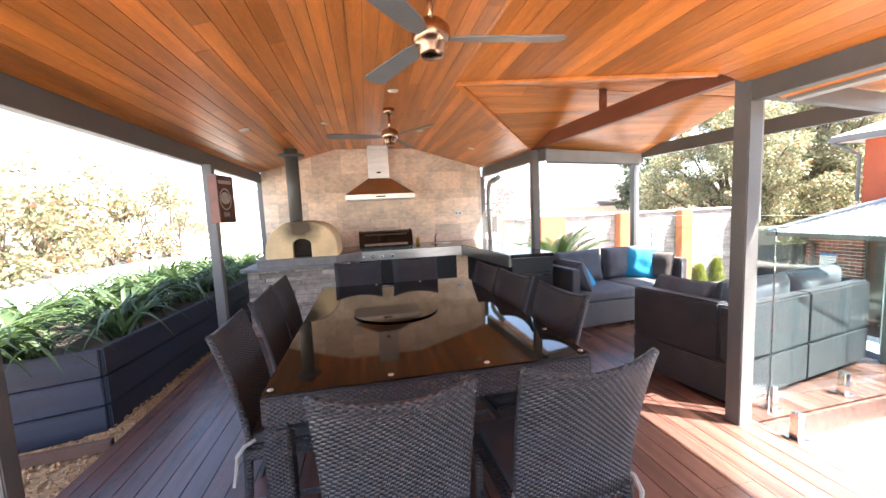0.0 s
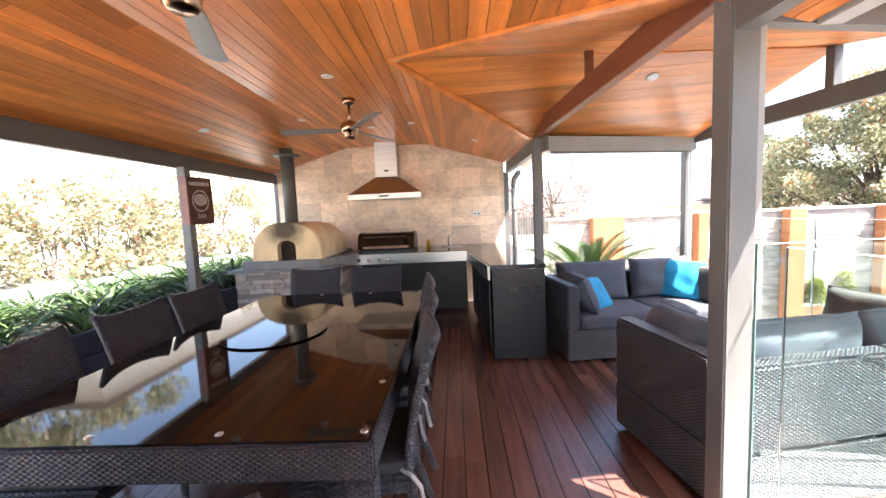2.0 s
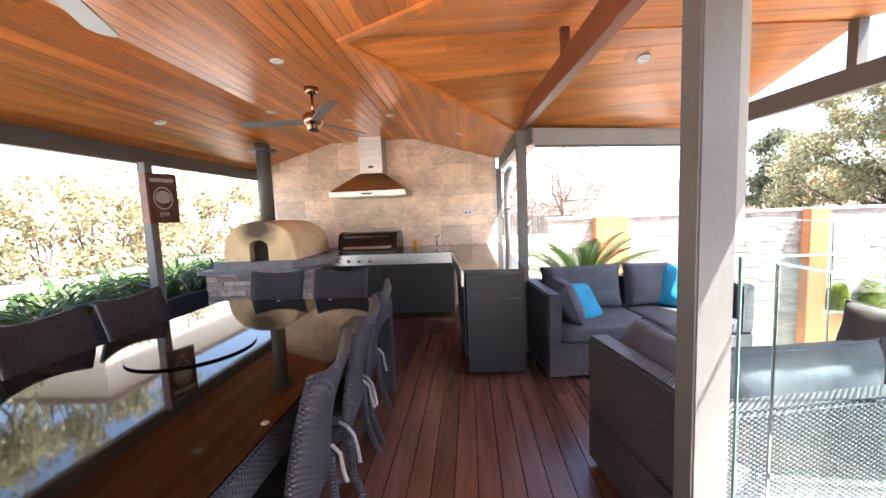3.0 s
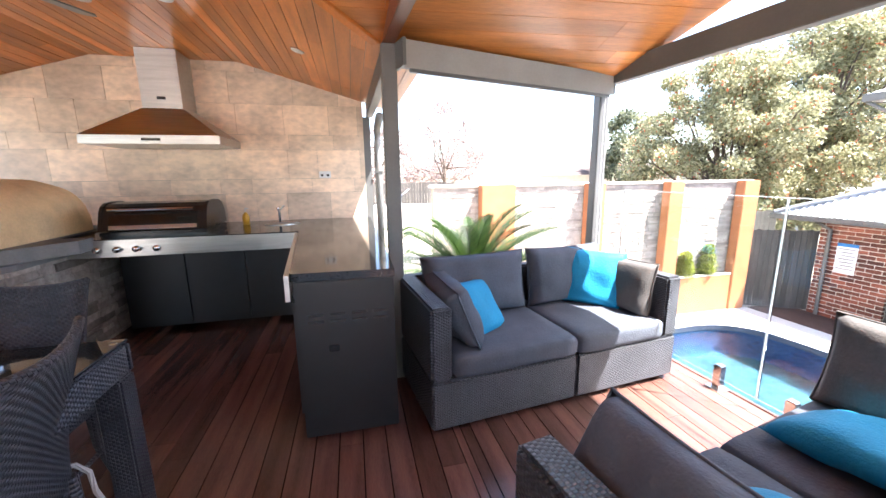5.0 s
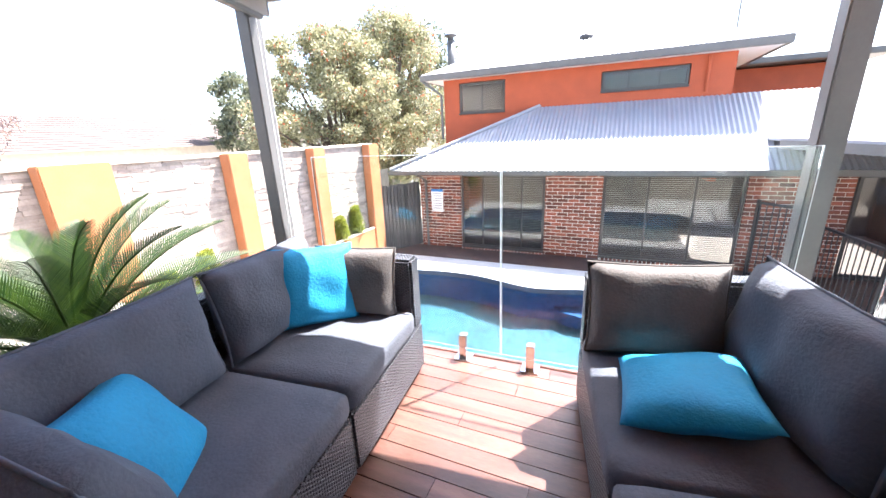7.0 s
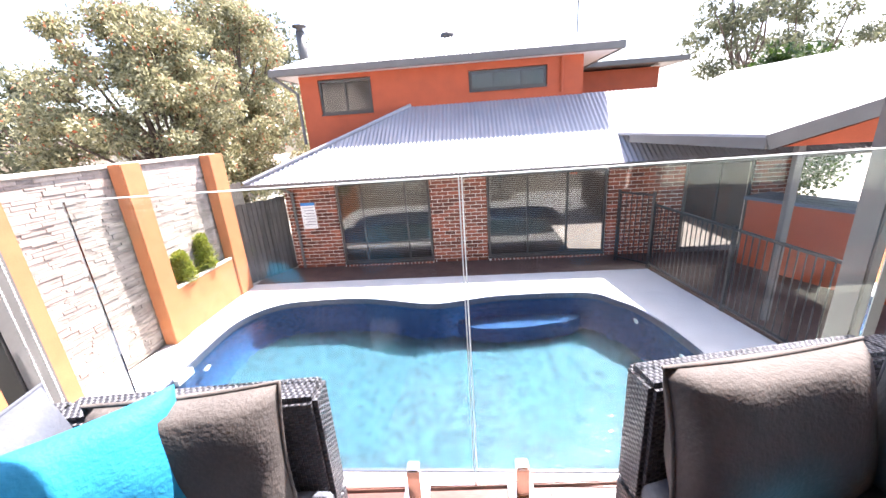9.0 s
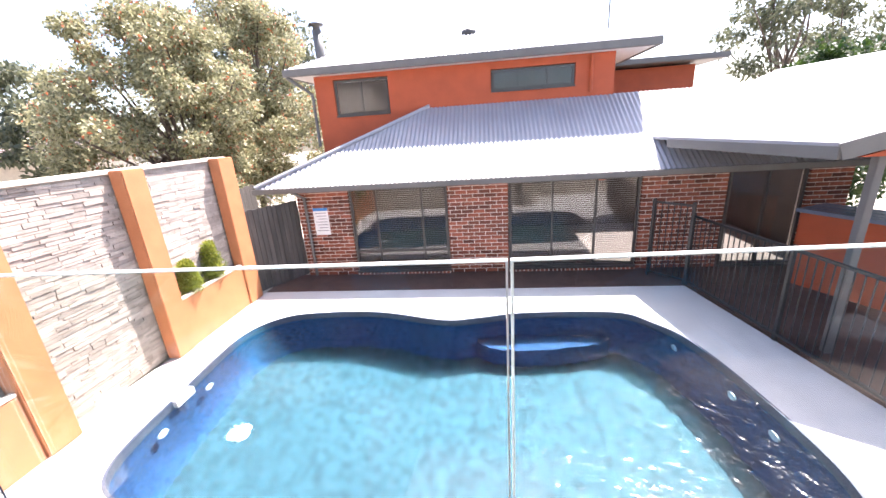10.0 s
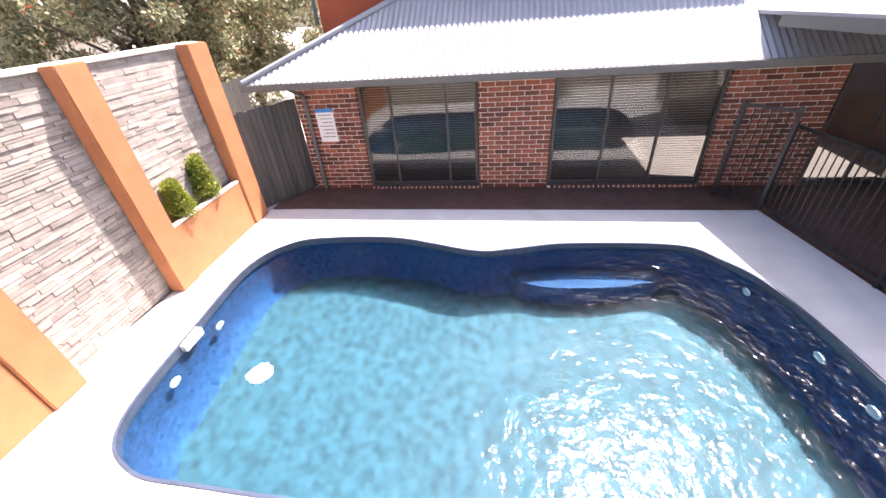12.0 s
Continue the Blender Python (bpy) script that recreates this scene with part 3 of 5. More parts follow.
def roller_blind(a, b, name):
    """A rolled outdoor blind between two posts, with its round tube and bottom rail."""
    a, b = Vector(a), Vector(b)
    t = thing(name, a, "rolled-up grey outdoor blind below the lounge eave", "blind")
    d = b - a
    t.matrix_world = Matrix.Translation(a) @ pose(0, 0, 0, 0, 0, math.degrees(math.atan2(d.y, d.x)))
    L = d.length
    part("blind_roll", tube([(0.03, 0, 0), (L - 0.03, 0, 0)], 0.062, 20), M_blind, t, "", True)
    part("cover", box(0.0, L, -0.068, -0.062, -0.08, 0.07, 0.002), M_blind, t, "flat grey fabric cover")
    part("bottom_rail", box(0.04, L - 0.04, -0.06, -0.03, -0.098, -0.075, 0.004), M_steel, t)
    for x in (0.0, L):
        part("bracket", box(x - 0.012, x + 0.012, -0.07, 0.07, -0.07, 0.08, 0.004), M_steel, t)


roller_blind((PB[0] + 0.06, PB[1] - 0.09, 2.05), (PD[0] - 0.02, PD[1] - 0.09, 2.05), "roller_blind")


def pull_chain(x, y, z0, z1):
    """A loop of small white beads hanging from the end of the rolled blind."""
    t = thing("pull_chain", (x, y, z0), "white beaded pull chain hanging from the rolled blind", "chain")
    for dx in (-0.014, 0.014):
        bm = bmesh.new()
        z = 0.0
        while z < z1 - z0:
            bmesh.ops.create_icosphere(bm, subdivisions=1, radius=0.0035, matrix=Matrix.Translation((dx, 0, z)))
            z += 0.0125
        tube([(dx, 0, 0.0), (dx, 0, z1 - z0)], 0.0012, 5, bm)
        part("strand", bm, M_white, t)
    part("strand_end", tube([(-0.014, 0, 0.0), (-0.009, 0, -0.012), (0.0, 0, -0.017), (0.009, 0, -0.012), (0.014, 0, 0.0)], 0.003, 6), M_white, t)


pull_chain(PD[0] - 0.012, PD[1] - 0.085, 0.62, 2.05)
trim_bar("gutter_east", (XR + 0.515, YB, 2.035), (XR + 0.515, PC[1] - 0.02, 2.035), 0.09, 0.10, M_blind, "pale grey gutter along the eave")


# ---- things under the roof ----
def weave_panel(w, h, curve=0.03, lean=0.1, t=0.025, taper=0.06, dip=0.02, nx=8, nz=10):
    """A curved woven panel standing on z = 0 and facing -y; its back bows towards +y."""
    bm = bmesh.new()
    vs = {}
    for s in (0, 1):
        for i in range(nx + 1):
            for j in range(nz + 1):
                u, v = 2 * i / nx - 1, j / nz
                ww = w / 2 * (1 - taper * (1 - v))
                y = lean * v ** 1.6 - curve * u * u * (0.4 + 0.6 * v) + (t if s else 0)
                vs[s, i, j] = bm.verts.new((u * ww, y, h * v + dip * (u * u - 1) * v * v))
    for s in (0, 1):
        for i in range(nx):
            for j in range(nz):
                q = [vs[s, i, j], vs[s, i + 1, j], vs[s, i + 1, j + 1], vs[s, i, j + 1]]
                bm.faces.new(q if s else q[::-1])
    rim = [(i, 0) for i in range(nx)] + [(nx, j) for j in range(nz)] + [(i, nz) for i in range(nx, 0, -1)] + [(0, j) for j in range(nz, 0, -1)]
    for k, (i, j) in enumerate(rim):
        a, b = rim[(k + 1) % len(rim)]
        bm.faces.new((vs[0, i, j], vs[0, a, b], vs[1, a, b], vs[1, i, j]))
    return bm


def dining_chair():
    """Faces -y; origin on the floor under the seat's middle."""
    c = thing("dining_chair", (0, 0, 0), "charcoal woven wicker dining chair with a dark seat pad", "chair", "chairs round the table")
    part("seat", box(-0.235, 0.235, -0.23, 0.23, 0.36, 0.43, 0.015), M_wick, c)
    p = slab_cushion(0.43, 0.43, 0.045)
    p.transform(pose(0, -0.005, 0.432))
    part("seat_pad", p, M_seatpad, c, "dark thin seat pad", True)
    b = weave_panel(0.47, 0.535, 0.035, 0.13, 0.026, dip=0.034)
    b.transform(pose(0, 0.215, 0.40))
    part("backrest", b, M_wick, c, "", True)
    top = tube([(u * 0.235, 0.215 + 0.13 - 0.035 * u * u + 0.012, 0.938 + 0.034 * (u * u - 1)) for u in [k / 6 - 1 for k in range(13)]], 0.014, 8)
    part("top_rail", top, M_wick, c, "", True)
    for x in (-0.21, 0.21):
        part("leg", tube([(x, -0.205, 0.0), (x, -0.205, 0.38)], 0.019, 8, None, True, [0.016, 0.022]), M_wick, c)
        part("leg", tube([(x, 0.30, 0.0), (x, 0.235, 0.2), (x, 0.225, 0.42)], 0.019, 8, None, True, [0.016, 0.019, 0.022]), M_wick, c)
        part("tie_strap", tube([(x, 0.19, 0.45), (x * 1.13, 0.23, 0.44), (x * 1.16, 0.26, 0.40), (x * 1.12, 0.27, 0.33), (x * 1.18, 0.28, 0.27)], 0.009, 6), M_strap, c, "pale cloth tie strap")
        part("stretcher", tube([(x, -0.2, 0.16), (x, 0.25, 0.16)], 0.011, 6), M_wick, c)
    return c


TX0, TX1, TY0, TY1, TZ = 0.245, 1.65, 1.885, 4.06, 0.752
first = dining_chair()
spots = [(0.742, 1.735, 178), (1.333, 1.742, 182), (0.33, 2.34, 91), (0.32, 2.96, 90), (0.31, 3.50, 89),
         (1.47, 2.37, -84), (1.435, 2.98, -83), (1.39, 3.50, -84), (0.585, 4.04, 2), (1.15, 4.0, -2)]
for i, (x, y, a) in enumerate(spots):
    m = pose(x, y, 0, 0, 0, a)
    if i == 0:
        first.matrix_world = m
    else:
        copy_thing(first, m)


def dining_table():
    t = thing("dining_table", ((TX0 + TX1) / 2, (TY0 + TY1) / 2, 0), "large wicker dining table with a dark brown glass top", "table")
    w, d = (TX1 - TX0) / 2, (TY1 - TY0) / 2
    part("tabletop", box(-w + 0.004, w - 0.004, -d + 0.004, d - 0.004, TZ - 0.008, TZ, 0.003), M_tablegl, t, "dark brown tinted glass top")
    for sx in (-1, 1):
        part("apron", box(sx * w - 0.03 if sx > 0 else -w, w if sx > 0 else -w + 0.03, -d + 0.03, d - 0.03, TZ - 0.13, TZ - 0.012, 0.008), M_wick, t)
        part("apron", box(-w, w, sx * d - 0.03 if sx > 0 else -d, d if sx > 0 else -d + 0.03, TZ - 0.13, TZ - 0.012, 0.008), M_wick, t)
        for sy in (-1, 1):
            x, y = sx * (w - 0.05), sy * (d - 0.05)
            part("leg", box(x - 0.048, x + 0.048, y - 0.048, y + 0.048, 0, TZ - 0.135, 0.008), M_wick, t)
    for x in (-w + 0.03, -0.20, 0.22, w - 0.03):
        for y in (-d + 0.05, d - 0.05):
            part("glass_stud", lathe([(0, 0), (0.013, 0), (0.011, 0.003), (0, 0.004)], 12, None, (x, y, TZ)), M_inox, t, "small metal stud")
    part("glass_stud", lathe([(0, 0), (0.013, 0), (0.011, 0.003), (0, 0.004)], 12, None, (w - 0.04, -0.70, TZ)), M_inox, t, "small metal stud")


dining_table()


def lazy_susan():
    t = thing("lazy_susan", (0.85, 2.96, TZ), "round dark glass lazy susan on the dining table", "turntable")
    part("turntable", lathe([(0.0, 0.0), (0.11, 0.0), (0.11, 0.005), (0.0, 0.0055)], 28), M_black, t)
    part("disc", lathe([(0.0, 0.006), (0.284, 0.006), (0.286, 0.008), (0.284, 0.010), (0.0, 0.0102)], 56), M_tablegl, t, "dark glass disc")



lazy_susan()


def seat_module(t, x0, x1, dep, arm_left, arm_right, seed):
    """One wicker seat of a modular sofa; its front lies at y = 0 and its back at y = dep."""
    part("base", box(x0, x1, 0.0, dep, 0.03, 0.31, 0.012), M_wick2, t)
    part("backrest", box(x0, x1, dep - 0.10, dep, 0.312, 0.70, 0.014), M_wick2, t)
    for x in (x0 + 0.06, x1 - 0.06):
        for y in (0.07, dep - 0.07):
            part("foot", lathe([(0.02, 0), (0.025, 0.03)], 10, None, (x, y, 0)), M_black, t)
    a0, a1 = x0, x1
    if arm_left:
        part("armrest", box(x0, x0 + 0.115, 0.0, dep - 0.102, 0.312, 0.712, 0.014), M_wick2, t)
        a0 += 0.12
    if arm_right:
        part("armrest", box(x1 - 0.115, x1, 0.0, dep - 0.102, 0.312, 0.712, 0.014), M_wick2, t)
        a1 -= 0.12
    c = slab_cushion(a1 - a0 - 0.004, dep - 0.10, 0.115, seed)
    c.transform(pose((a0 + a1) / 2, (dep - 0.12) / 2, 0.312))
    part("seat_cushion", c, M_cush, t, "grey box seat cushion", True)
    b = pillow(a1 - a0 - 0.02, 0.42, 0.22, 1, seed + 4, 16, 0.27)
    b.transform(pose((a0 + a1) / 2, dep - 0.20, 0.63, -10, 0, 0))
    bc = part("back_cushion", b, M_cush, t, "plump grey back cushion", True)
    w = piping(a1 - a0 - 0.02, 0.42)
    w.transform(pose((a0 + a1) / 2, dep - 0.20, 0.63, -10, 0, 0))
    part("piping", w, M_cush, bc, "", True)


def loose_pillow(name, w, h, d, m, material, label, seed=1):
    t = tagged(new(name, mesh_of(pillow(w, h, d, 1, seed, 16, 0.45 if material is M_teal else 0.27), name, material, True)), label, "cushion")
    t.matrix_world = m
    if material is not M_teal:
        part("piping", piping(w, h), material, t, "", True)
    return t


sofa_n = thing("outdoor_sofa", (2.88, 4.15, 0), "grey woven outdoor sofa of two seats with grey cushions", "sofa", "lounge sofas", 6.3)
seat_module(sofa_n, 0.0, 0.91, 0.80, True, False, 1)
seat_module(sofa_n, 0.915, 1.70, 0.80, False, True, 2)
sofa_s = thing("outdoor_sofa", (4.595, 3.485, 0), "grey woven outdoor sofa with its back to the glass fence", "sofa", "lounge sofas", 190.0)
seat_module(sofa_s, 0.0, 0.86, 0.80, True, False, 3)
seat_module(sofa_s, 0.865, 1.73, 0.80, False, True, 5)
loose_pillow("side_cushion", 0.62, 0.36, 0.19, pose(3.085, 4.53, 0.60, -22, 0, 93), M_cush, "grey cushion slumped on the sofa arm", 2)
loose_pillow("small_pillow", 0.37, 0.38, 0.13, pose(3.265, 4.55, 0.555, -36, 6, 38), M_teal, "small turquoise scatter pillow on the sofa", 3)
loose_pillow("scatter_pillow", 0.41, 0.41, 0.15, pose(4.20, 4.74, 0.625, -18, 3, -42), M_teal, "turquoise scatter pillow against the sofa back", 4)
loose_pillow("side_cushion", 0.46, 0.37, 0.18, pose(4.37, 4.62, 0.60, -9, 0, -80), M_cushd, "dark taupe cushion leaning on the sofa arm", 5)
loose_pillow("side_cushion", 0.53, 0.38, 0.18, pose(4.45, 3.20, 0.615, -13, 0, -79), M_cushd, "dark taupe cushion leaning on the sofa arm", 6)
loose_pillow("scatter_pillow", 0.40, 0.40, 0.14, pose(4.10, 3.13, 0.505, 78, 2, 0), M_teal, "turquoise scatter pillow lying on the sofa seat", 7)
loose_pillow("scatter_pillow", 0.46, 0.44, 0.14, pose(3.38, 2.93, 0.53, 64, -6, 0), M_teal, "turquoise scatter pillow lying on the sofa seat", 8)
loose_pillow("side_cushion", 0.52, 0.42, 0.20, pose(3.115, 2.95, 0.61, 30, 0, 96), M_cush, "grey cushion leaning over the sofa arm", 9)


# ---- outdoor kitchen ----
def stone_wall():
    w = tagged(new("wall_north", mesh_of(prism([(XL + 0.03, 0), (XR - 0.03, 0), (XR - 0.03, EAVE + 0.06), (XF2, FLAT + 0.06), (XF1, FLAT + 0.06), (XL + 0.03, EAVE + 0.06)], 0, 0.14), "wall_north", M_grout)), "gable wall clad in honey-coloured travertine tiles", "wall", kind="structure")
    w.matrix_world = pose(0, YW + 0.15, 0, 90, 0, 0)
    outline = [(XL + 0.03, 0.0), (XR - 0.03, 0.0), (XR - 0.03, EAVE + 0.03), (XF2, FLAT + 0.012), (XF1, FLAT + 0.012), (XL + 0.03, EAVE + 0.03)]
    rng = random.Random(5)
    z = 0.0
    row = 0
    while z < FLAT:
        h = (0.20, 0.40, 0.20, 0.40, 0.40)[row % 5] * 0.75
        x = XL - rng.random() * 0.4
        while x < XR:
            ww = rng.choice((0.30, 0.45, 0.45, 0.60))
            p = clip(clip(clip(clip(outline, -1, 0, -(x + 0.0015)), 1, 0, x + ww - 0.0015), 0, -1, -(z + 0.0015)), 0, 1, z + h - 0.0015)
            if len(p) > 2:
                part("tile", prism(p, 0.14, 0.150 + rng.random() * 0.002), M_trav, w)
            x += ww
        z += h
        row += 1


stone_wall()


def range_hood():
    t = thing("range_hood", (0.93, YW - 0.005, 0), "stainless steel canopy range hood on the tiled wall", "range hood")
    part("rim", box(-0.52, 0.52, -0.63, 0, 1.655, 1.725, 0.006), M_inox, t)
    bm = bmesh.new()
    lo = [bm.verts.new(v) for v in ((-0.515, -0.625, 1.727), (0.515, -0.625, 1.727), (0.515, -0.003, 1.727), (-0.515, -0.003, 1.727))]
    hi = [bm.verts.new(v) for v in ((-0.165, -0.33, 1.985), (0.165, -0.33, 1.985), (0.165, -0.003, 1.985), (-0.165, -0.003, 1.985))]
    bm.faces.new(hi)
    for i in range(4):
        bm.faces.new((lo[i], lo[(i + 1) % 4], hi[(i + 1) % 4], hi[i]))
    part("canopy", bm, M_inox, t)
    part("flue", box(-0.16, 0.16, -0.325, -0.003, 1.987, FLAT - 0.003, 0.004), M_inox, t)
    part("maker_plate", box(-0.035, 0.035, -0.331, -0.326, 2.06, 2.085, 0.002), M_black, t, "small dark oval plate")
    part("button_panel", box(-0.07, 0.07, -0.636, -0.631, 1.68, 1.70, 0.001), M_black, t)


range_hood()


def kitchen_bench():
    t = thing("benchtop", (0, 0, 0), "polished black granite benchtop in an L shape", "benchtop")
    part("back_run", prism([(0.28, 5.80), (2.06, 5.80), (2.72, 5.80), (2.72, YW - 0.004), (0.28, YW - 0.004)], 0.872, 0.912), M_granite, t)
    part("return_run", prism([(2.07, 5.798), (2.22, 4.28), (2.72, 4.26), (2.735, 5.798)], 0.872, 0.912), M_granite, t)
    f = thing("bench_fascia", (0, 0, 0), "brushed stainless fascia with a row of burner knobs", "fascia")
    part("front_strip", box(0.30, 2.06, 5.775, 5.797, 0.775, 0.905, 0.003), M_inox, f)
    bm = prism([(2.045, 5.77), (2.195, 4.275), (2.217, 4.277), (2.067, 5.772)], 0.775, 0.905)
    part("side_strip", bm, M_inox, f)
    for x in (0.42, 0.62, 0.75, 0.88, 1.02):
        k = lathe([(0, 0), (0.026, 0), (0.022, 0.03), (0, 0.032)], 16)
        k.transform(pose(x, 5.774, 0.835, 90, 0, 0))
        part("knob", k, M_chrome, f, "chrome burner knob", True)
    c = thing("bench_cabinet", (0, 0, 0), "dark slate-coloured bench cabinet with vent slots", "cabinet", "bench cabinets")
    part("body", prism([(2.13, 5.76), (2.245, 4.31), (2.70, 4.29), (2.71, 5.76)], 0.06, 0.77), M_cab, c)
    part("end_panel", box(2.235, 2.715, 4.272, 4.288, 0.03, 0.868, 0.004), M_cab, c)
    for k in range(4):
        for z in (0.655, 0.69):
            x = 2.29 + k * 0.105
            part("vent_slot", box(x, x + 0.075, 4.269, 4.2715, z, z + 0.012), M_black, c)
    part("door_handle", box(2.38, 2.43, 4.262, 4.2715, 0.50, 0.535, 0.003), M_black, c)
    part("door", prism([(2.112, 5.70), (2.158, 5.05), (2.170, 5.05), (2.124, 5.70)], 0.12, 0.74), M_cab, c)
    part("door", prism([(2.162, 5.02), (2.210, 4.36), (2.222, 4.36), (2.174, 5.02)], 0.12, 0.74), M_cab, c)
    b = thing("bench_cabinet", (0, 0, 0), "dark cabinet below the barbecue", "cabinet", "bench cabinets")
    part("body", box(0.55, 2.05, 6.15, YW - 0.01, 0.05, 0.868, 0.004), M_cab, b)
    part("door", box(0.57, 1.05, 6.13, 6.148, 0.08, 0.74, 0.003), M_cab, b)
    part("door", box(1.06, 1.54, 6.13, 6.148, 0.08, 0.74, 0.003), M_cab, b)
    part("door", box(1.55, 2.03, 6.13, 6.148, 0.08, 0.74, 0.003), M_cab, b)


kitchen_bench()


def barbecue():
    t = thing("barbecue", (0.96, 6.16, 0.912), "built-in gas barbecue with a rounded black hood", "barbecue")
    part("tray", box(-0.38, 0.38, -0.27, 0.27, 0.0, 0.04, 0.008), M_black, t)
    prof = [(-0.27, 0.05), (-0.215, 0.19), (-0.185, 0.232), (-0.13, 0.258), (-0.02, 0.268), (0.10, 0.26), (0.19, 0.225), (0.24, 0.15), (0.25, 0.05)]
    for name, x0, x1, grow in (("hood", -0.36, 0.36, 0.0), ("hood_end", -0.385, -0.361, 0.008), ("hood_end", 0.361, 0.385, 0.008)):
        bm = bmesh.new()
        rows = [[bm.verts.new((x, y * (1 + grow), z + grow * (z > 0.1))) for y, z in prof] for x in (x0, x1)]
        for k in range(len(prof)):
            m = (k + 1) % len(prof)
            bm.faces.new((rows[0][k], rows[0][m], rows[1][m], rows[1][k]))
        bm.faces.new(rows[0]), bm.faces.new(rows[1][::-1])
        part(name, bm, M_black, t, "", False)
    for name, z, h, m in (("window_strip", 0.06, 0.032, M_inox), ("hood_window", 0.10, 0.075, M_tablegl)):
        bm = box(-0.31, 0.31, -0.006, 0.003, 0, h, 0.002)
        bm.transform(pose(0, -0.27 + (z - 0.05) * 0.393 - 0.002, z, -21, 0, 0))
        part(name, bm, m, t, "bright steel strip" if m is M_inox else "dark glass window")
    part("handle", tube([(-0.3, -0.255, 0.215), (0.3, -0.255, 0.215)], 0.011, 10), M_chrome, t)


barbecue()


def pizza_oven():
    b = thing("oven_plinth", (0, 0, 0), "oven plinth clad in split ledgestone", "plinth")
    part("core", box(-0.72, 0.40, 5.24, 6.70, 0, 0.80), M_grout, b)
    rng = random.Random(8)
    z = 0.0
    while z < 0.79:
        h = min(rng.choice((0.032, 0.045, 0.06)), 0.80 - z)
        for side in (0, 1):
            a, e = ((-0.74, 0.42) if side == 0 else (5.24, 6.70))
            x = a
            while x < e - 0.01:
                w = min(rng.uniform(0.12, 0.32), e - x)
                d = 0.012 + rng.random() * 0.02
                bm = box(x, x + w - 0.003, 5.24 - d, 5.239, z, z + h - 0.003, 0.003) if side == 0 else box(0.401, 0.40 + d, x, x + w - 0.003, z, z + h - 0.003, 0.003)
                part("stone", bm, M_ledge, b)
                x += w
        z += h
    s = thing("oven_slab", (0, 0, 0), "grey concrete hearth slab on the plinth", "slab")
    part("lower_slab", prism([(-0.80, 5.16), (0.40, 5.16), (0.44, 5.3), (0.44, 6.72), (-0.80, 6.72)], 0.802, 0.84), M_slab, s)
    part("upper_slab", prism([(-0.62, 5.19), (0.30, 5.19), (0.60, 5.62), (0.60, 5.79), (0.27, 5.79), (0.27, 6.70), (-0.70, 6.70)], 0.842, 0.935), M_slab, s)
    t = thing("pizza_oven", (-0.10, 5.24, 0.936), "sand-coloured rendered wood-fired pizza oven, soot over its mouth", "oven")
    bm = bmesh.new()
    n, L = 28, 1.20
    prof = []
    for k in range(n + 1):
        a = math.pi * k / n
        c, q = math.cos(a), math.sin(a)
        prof.append((-0.43 * math.copysign(abs(c) ** 0.85, c), 0.45 * q ** 0.75))
    rows = []
    for y, s in ((0.0, 0.97), (0.025, 1.0), (0.6, 1.0), (0.95, 0.98), (1.12, 0.9), (L, 0.72)):
        rows.append([bm.verts.new((x * s, y, z * s)) for x, z in prof])
    for a, c in zip(rows, rows[1:]):
        for k in range(n):
            bm.faces.new((a[k], a[k + 1], c[k + 1], c[k]))
    bm.faces.new(rows[-1])
    mouth = [(-0.11, 0.0), (-0.11, 0.16)] + [(-0.11 * math.cos(math.pi * k / 8), 0.16 + 0.075 * math.sin(math.pi * k / 8)) for k in range(1, 8)] + [(0.11, 0.16), (0.11, 0.0)]
    front = rows[0]
    mv = [bm.verts.new((x, 0.0, z)) for x, z in mouth]
    half = n // 2
    path = front + mv[::-1]
    es = [bm.edges.get((a, c)) or bm.edges.new((a, c)) for a, c in zip(path, path[1:] + path[:1])]
    bmesh.ops.triangle_fill(bm, use_beauty=True, edges=es)
    back = [bm.verts.new((x, 0.55, z)) for x, z in mouth]
    for k in range(len(mv) - 1):
        bm.faces.new((mv[k], mv[k + 1], back[k + 1], back[k]))
    part("dome", bm, M_dome, t, "", False)
    part("firebox", box(-0.13, 0.13, 0.10, 0.56, 0.003, 0.30), M_soot, t, "sooty black firebox")
    f = thing("oven_flue", (-0.22, 5.72, 1.36), "tall dark grey steel flue rising to the ceiling", "flue")
    part("pipe", tube([(0, 0, 0), (0, 0, 0.96)], 0.083, 24), M_steel, f, "", True)
    part("ceiling_collar", lathe([(0.084, 0.86), (0.165, 0.868), (0.165, 0.885), (0.084, 0.90)], 28), M_steel, f, "", True)


def dome_mat():
    """Render with a smoke stain fanning up from the mouth."""
    m = mat("smoked_oven_render", (0.80, 0.61, 0.35), 0.85, scale=5, var=0.2, bump=0.25)
    n, l = m.node_tree.nodes, m.node_tree.links
    tc = n.new("ShaderNodeTexCoord")
    mp = n.new("ShaderNodeMapping")
    mp.inputs["Location"].default_value, mp.inputs["Scale"].default_value = (0, 0, -2.3), (5.0, 4.0, 6.4)
    l.new(tc.outputs["Object"], mp.inputs[0])
    g = n.new("ShaderNodeVectorMath")
    g.operation = "LENGTH"
    l.new(mp.outputs[0], g.inputs[0])
    nz = n.new("ShaderNodeTexNoise")
    nz.inputs["Scale"].default_value = 9
    l.new(tc.outputs["Object"], nz.inputs["Vector"])
    ad = n.new("ShaderNodeMath")
    ad.operation = "MULTIPLY_ADD"
    l.new(nz.outputs[0], ad.inputs[0])
    ad.inputs[1].default_value = 0.6
    l.new(g.outputs["Value"], ad.inputs[2])
    mr = n.new("ShaderNodeMapRange")
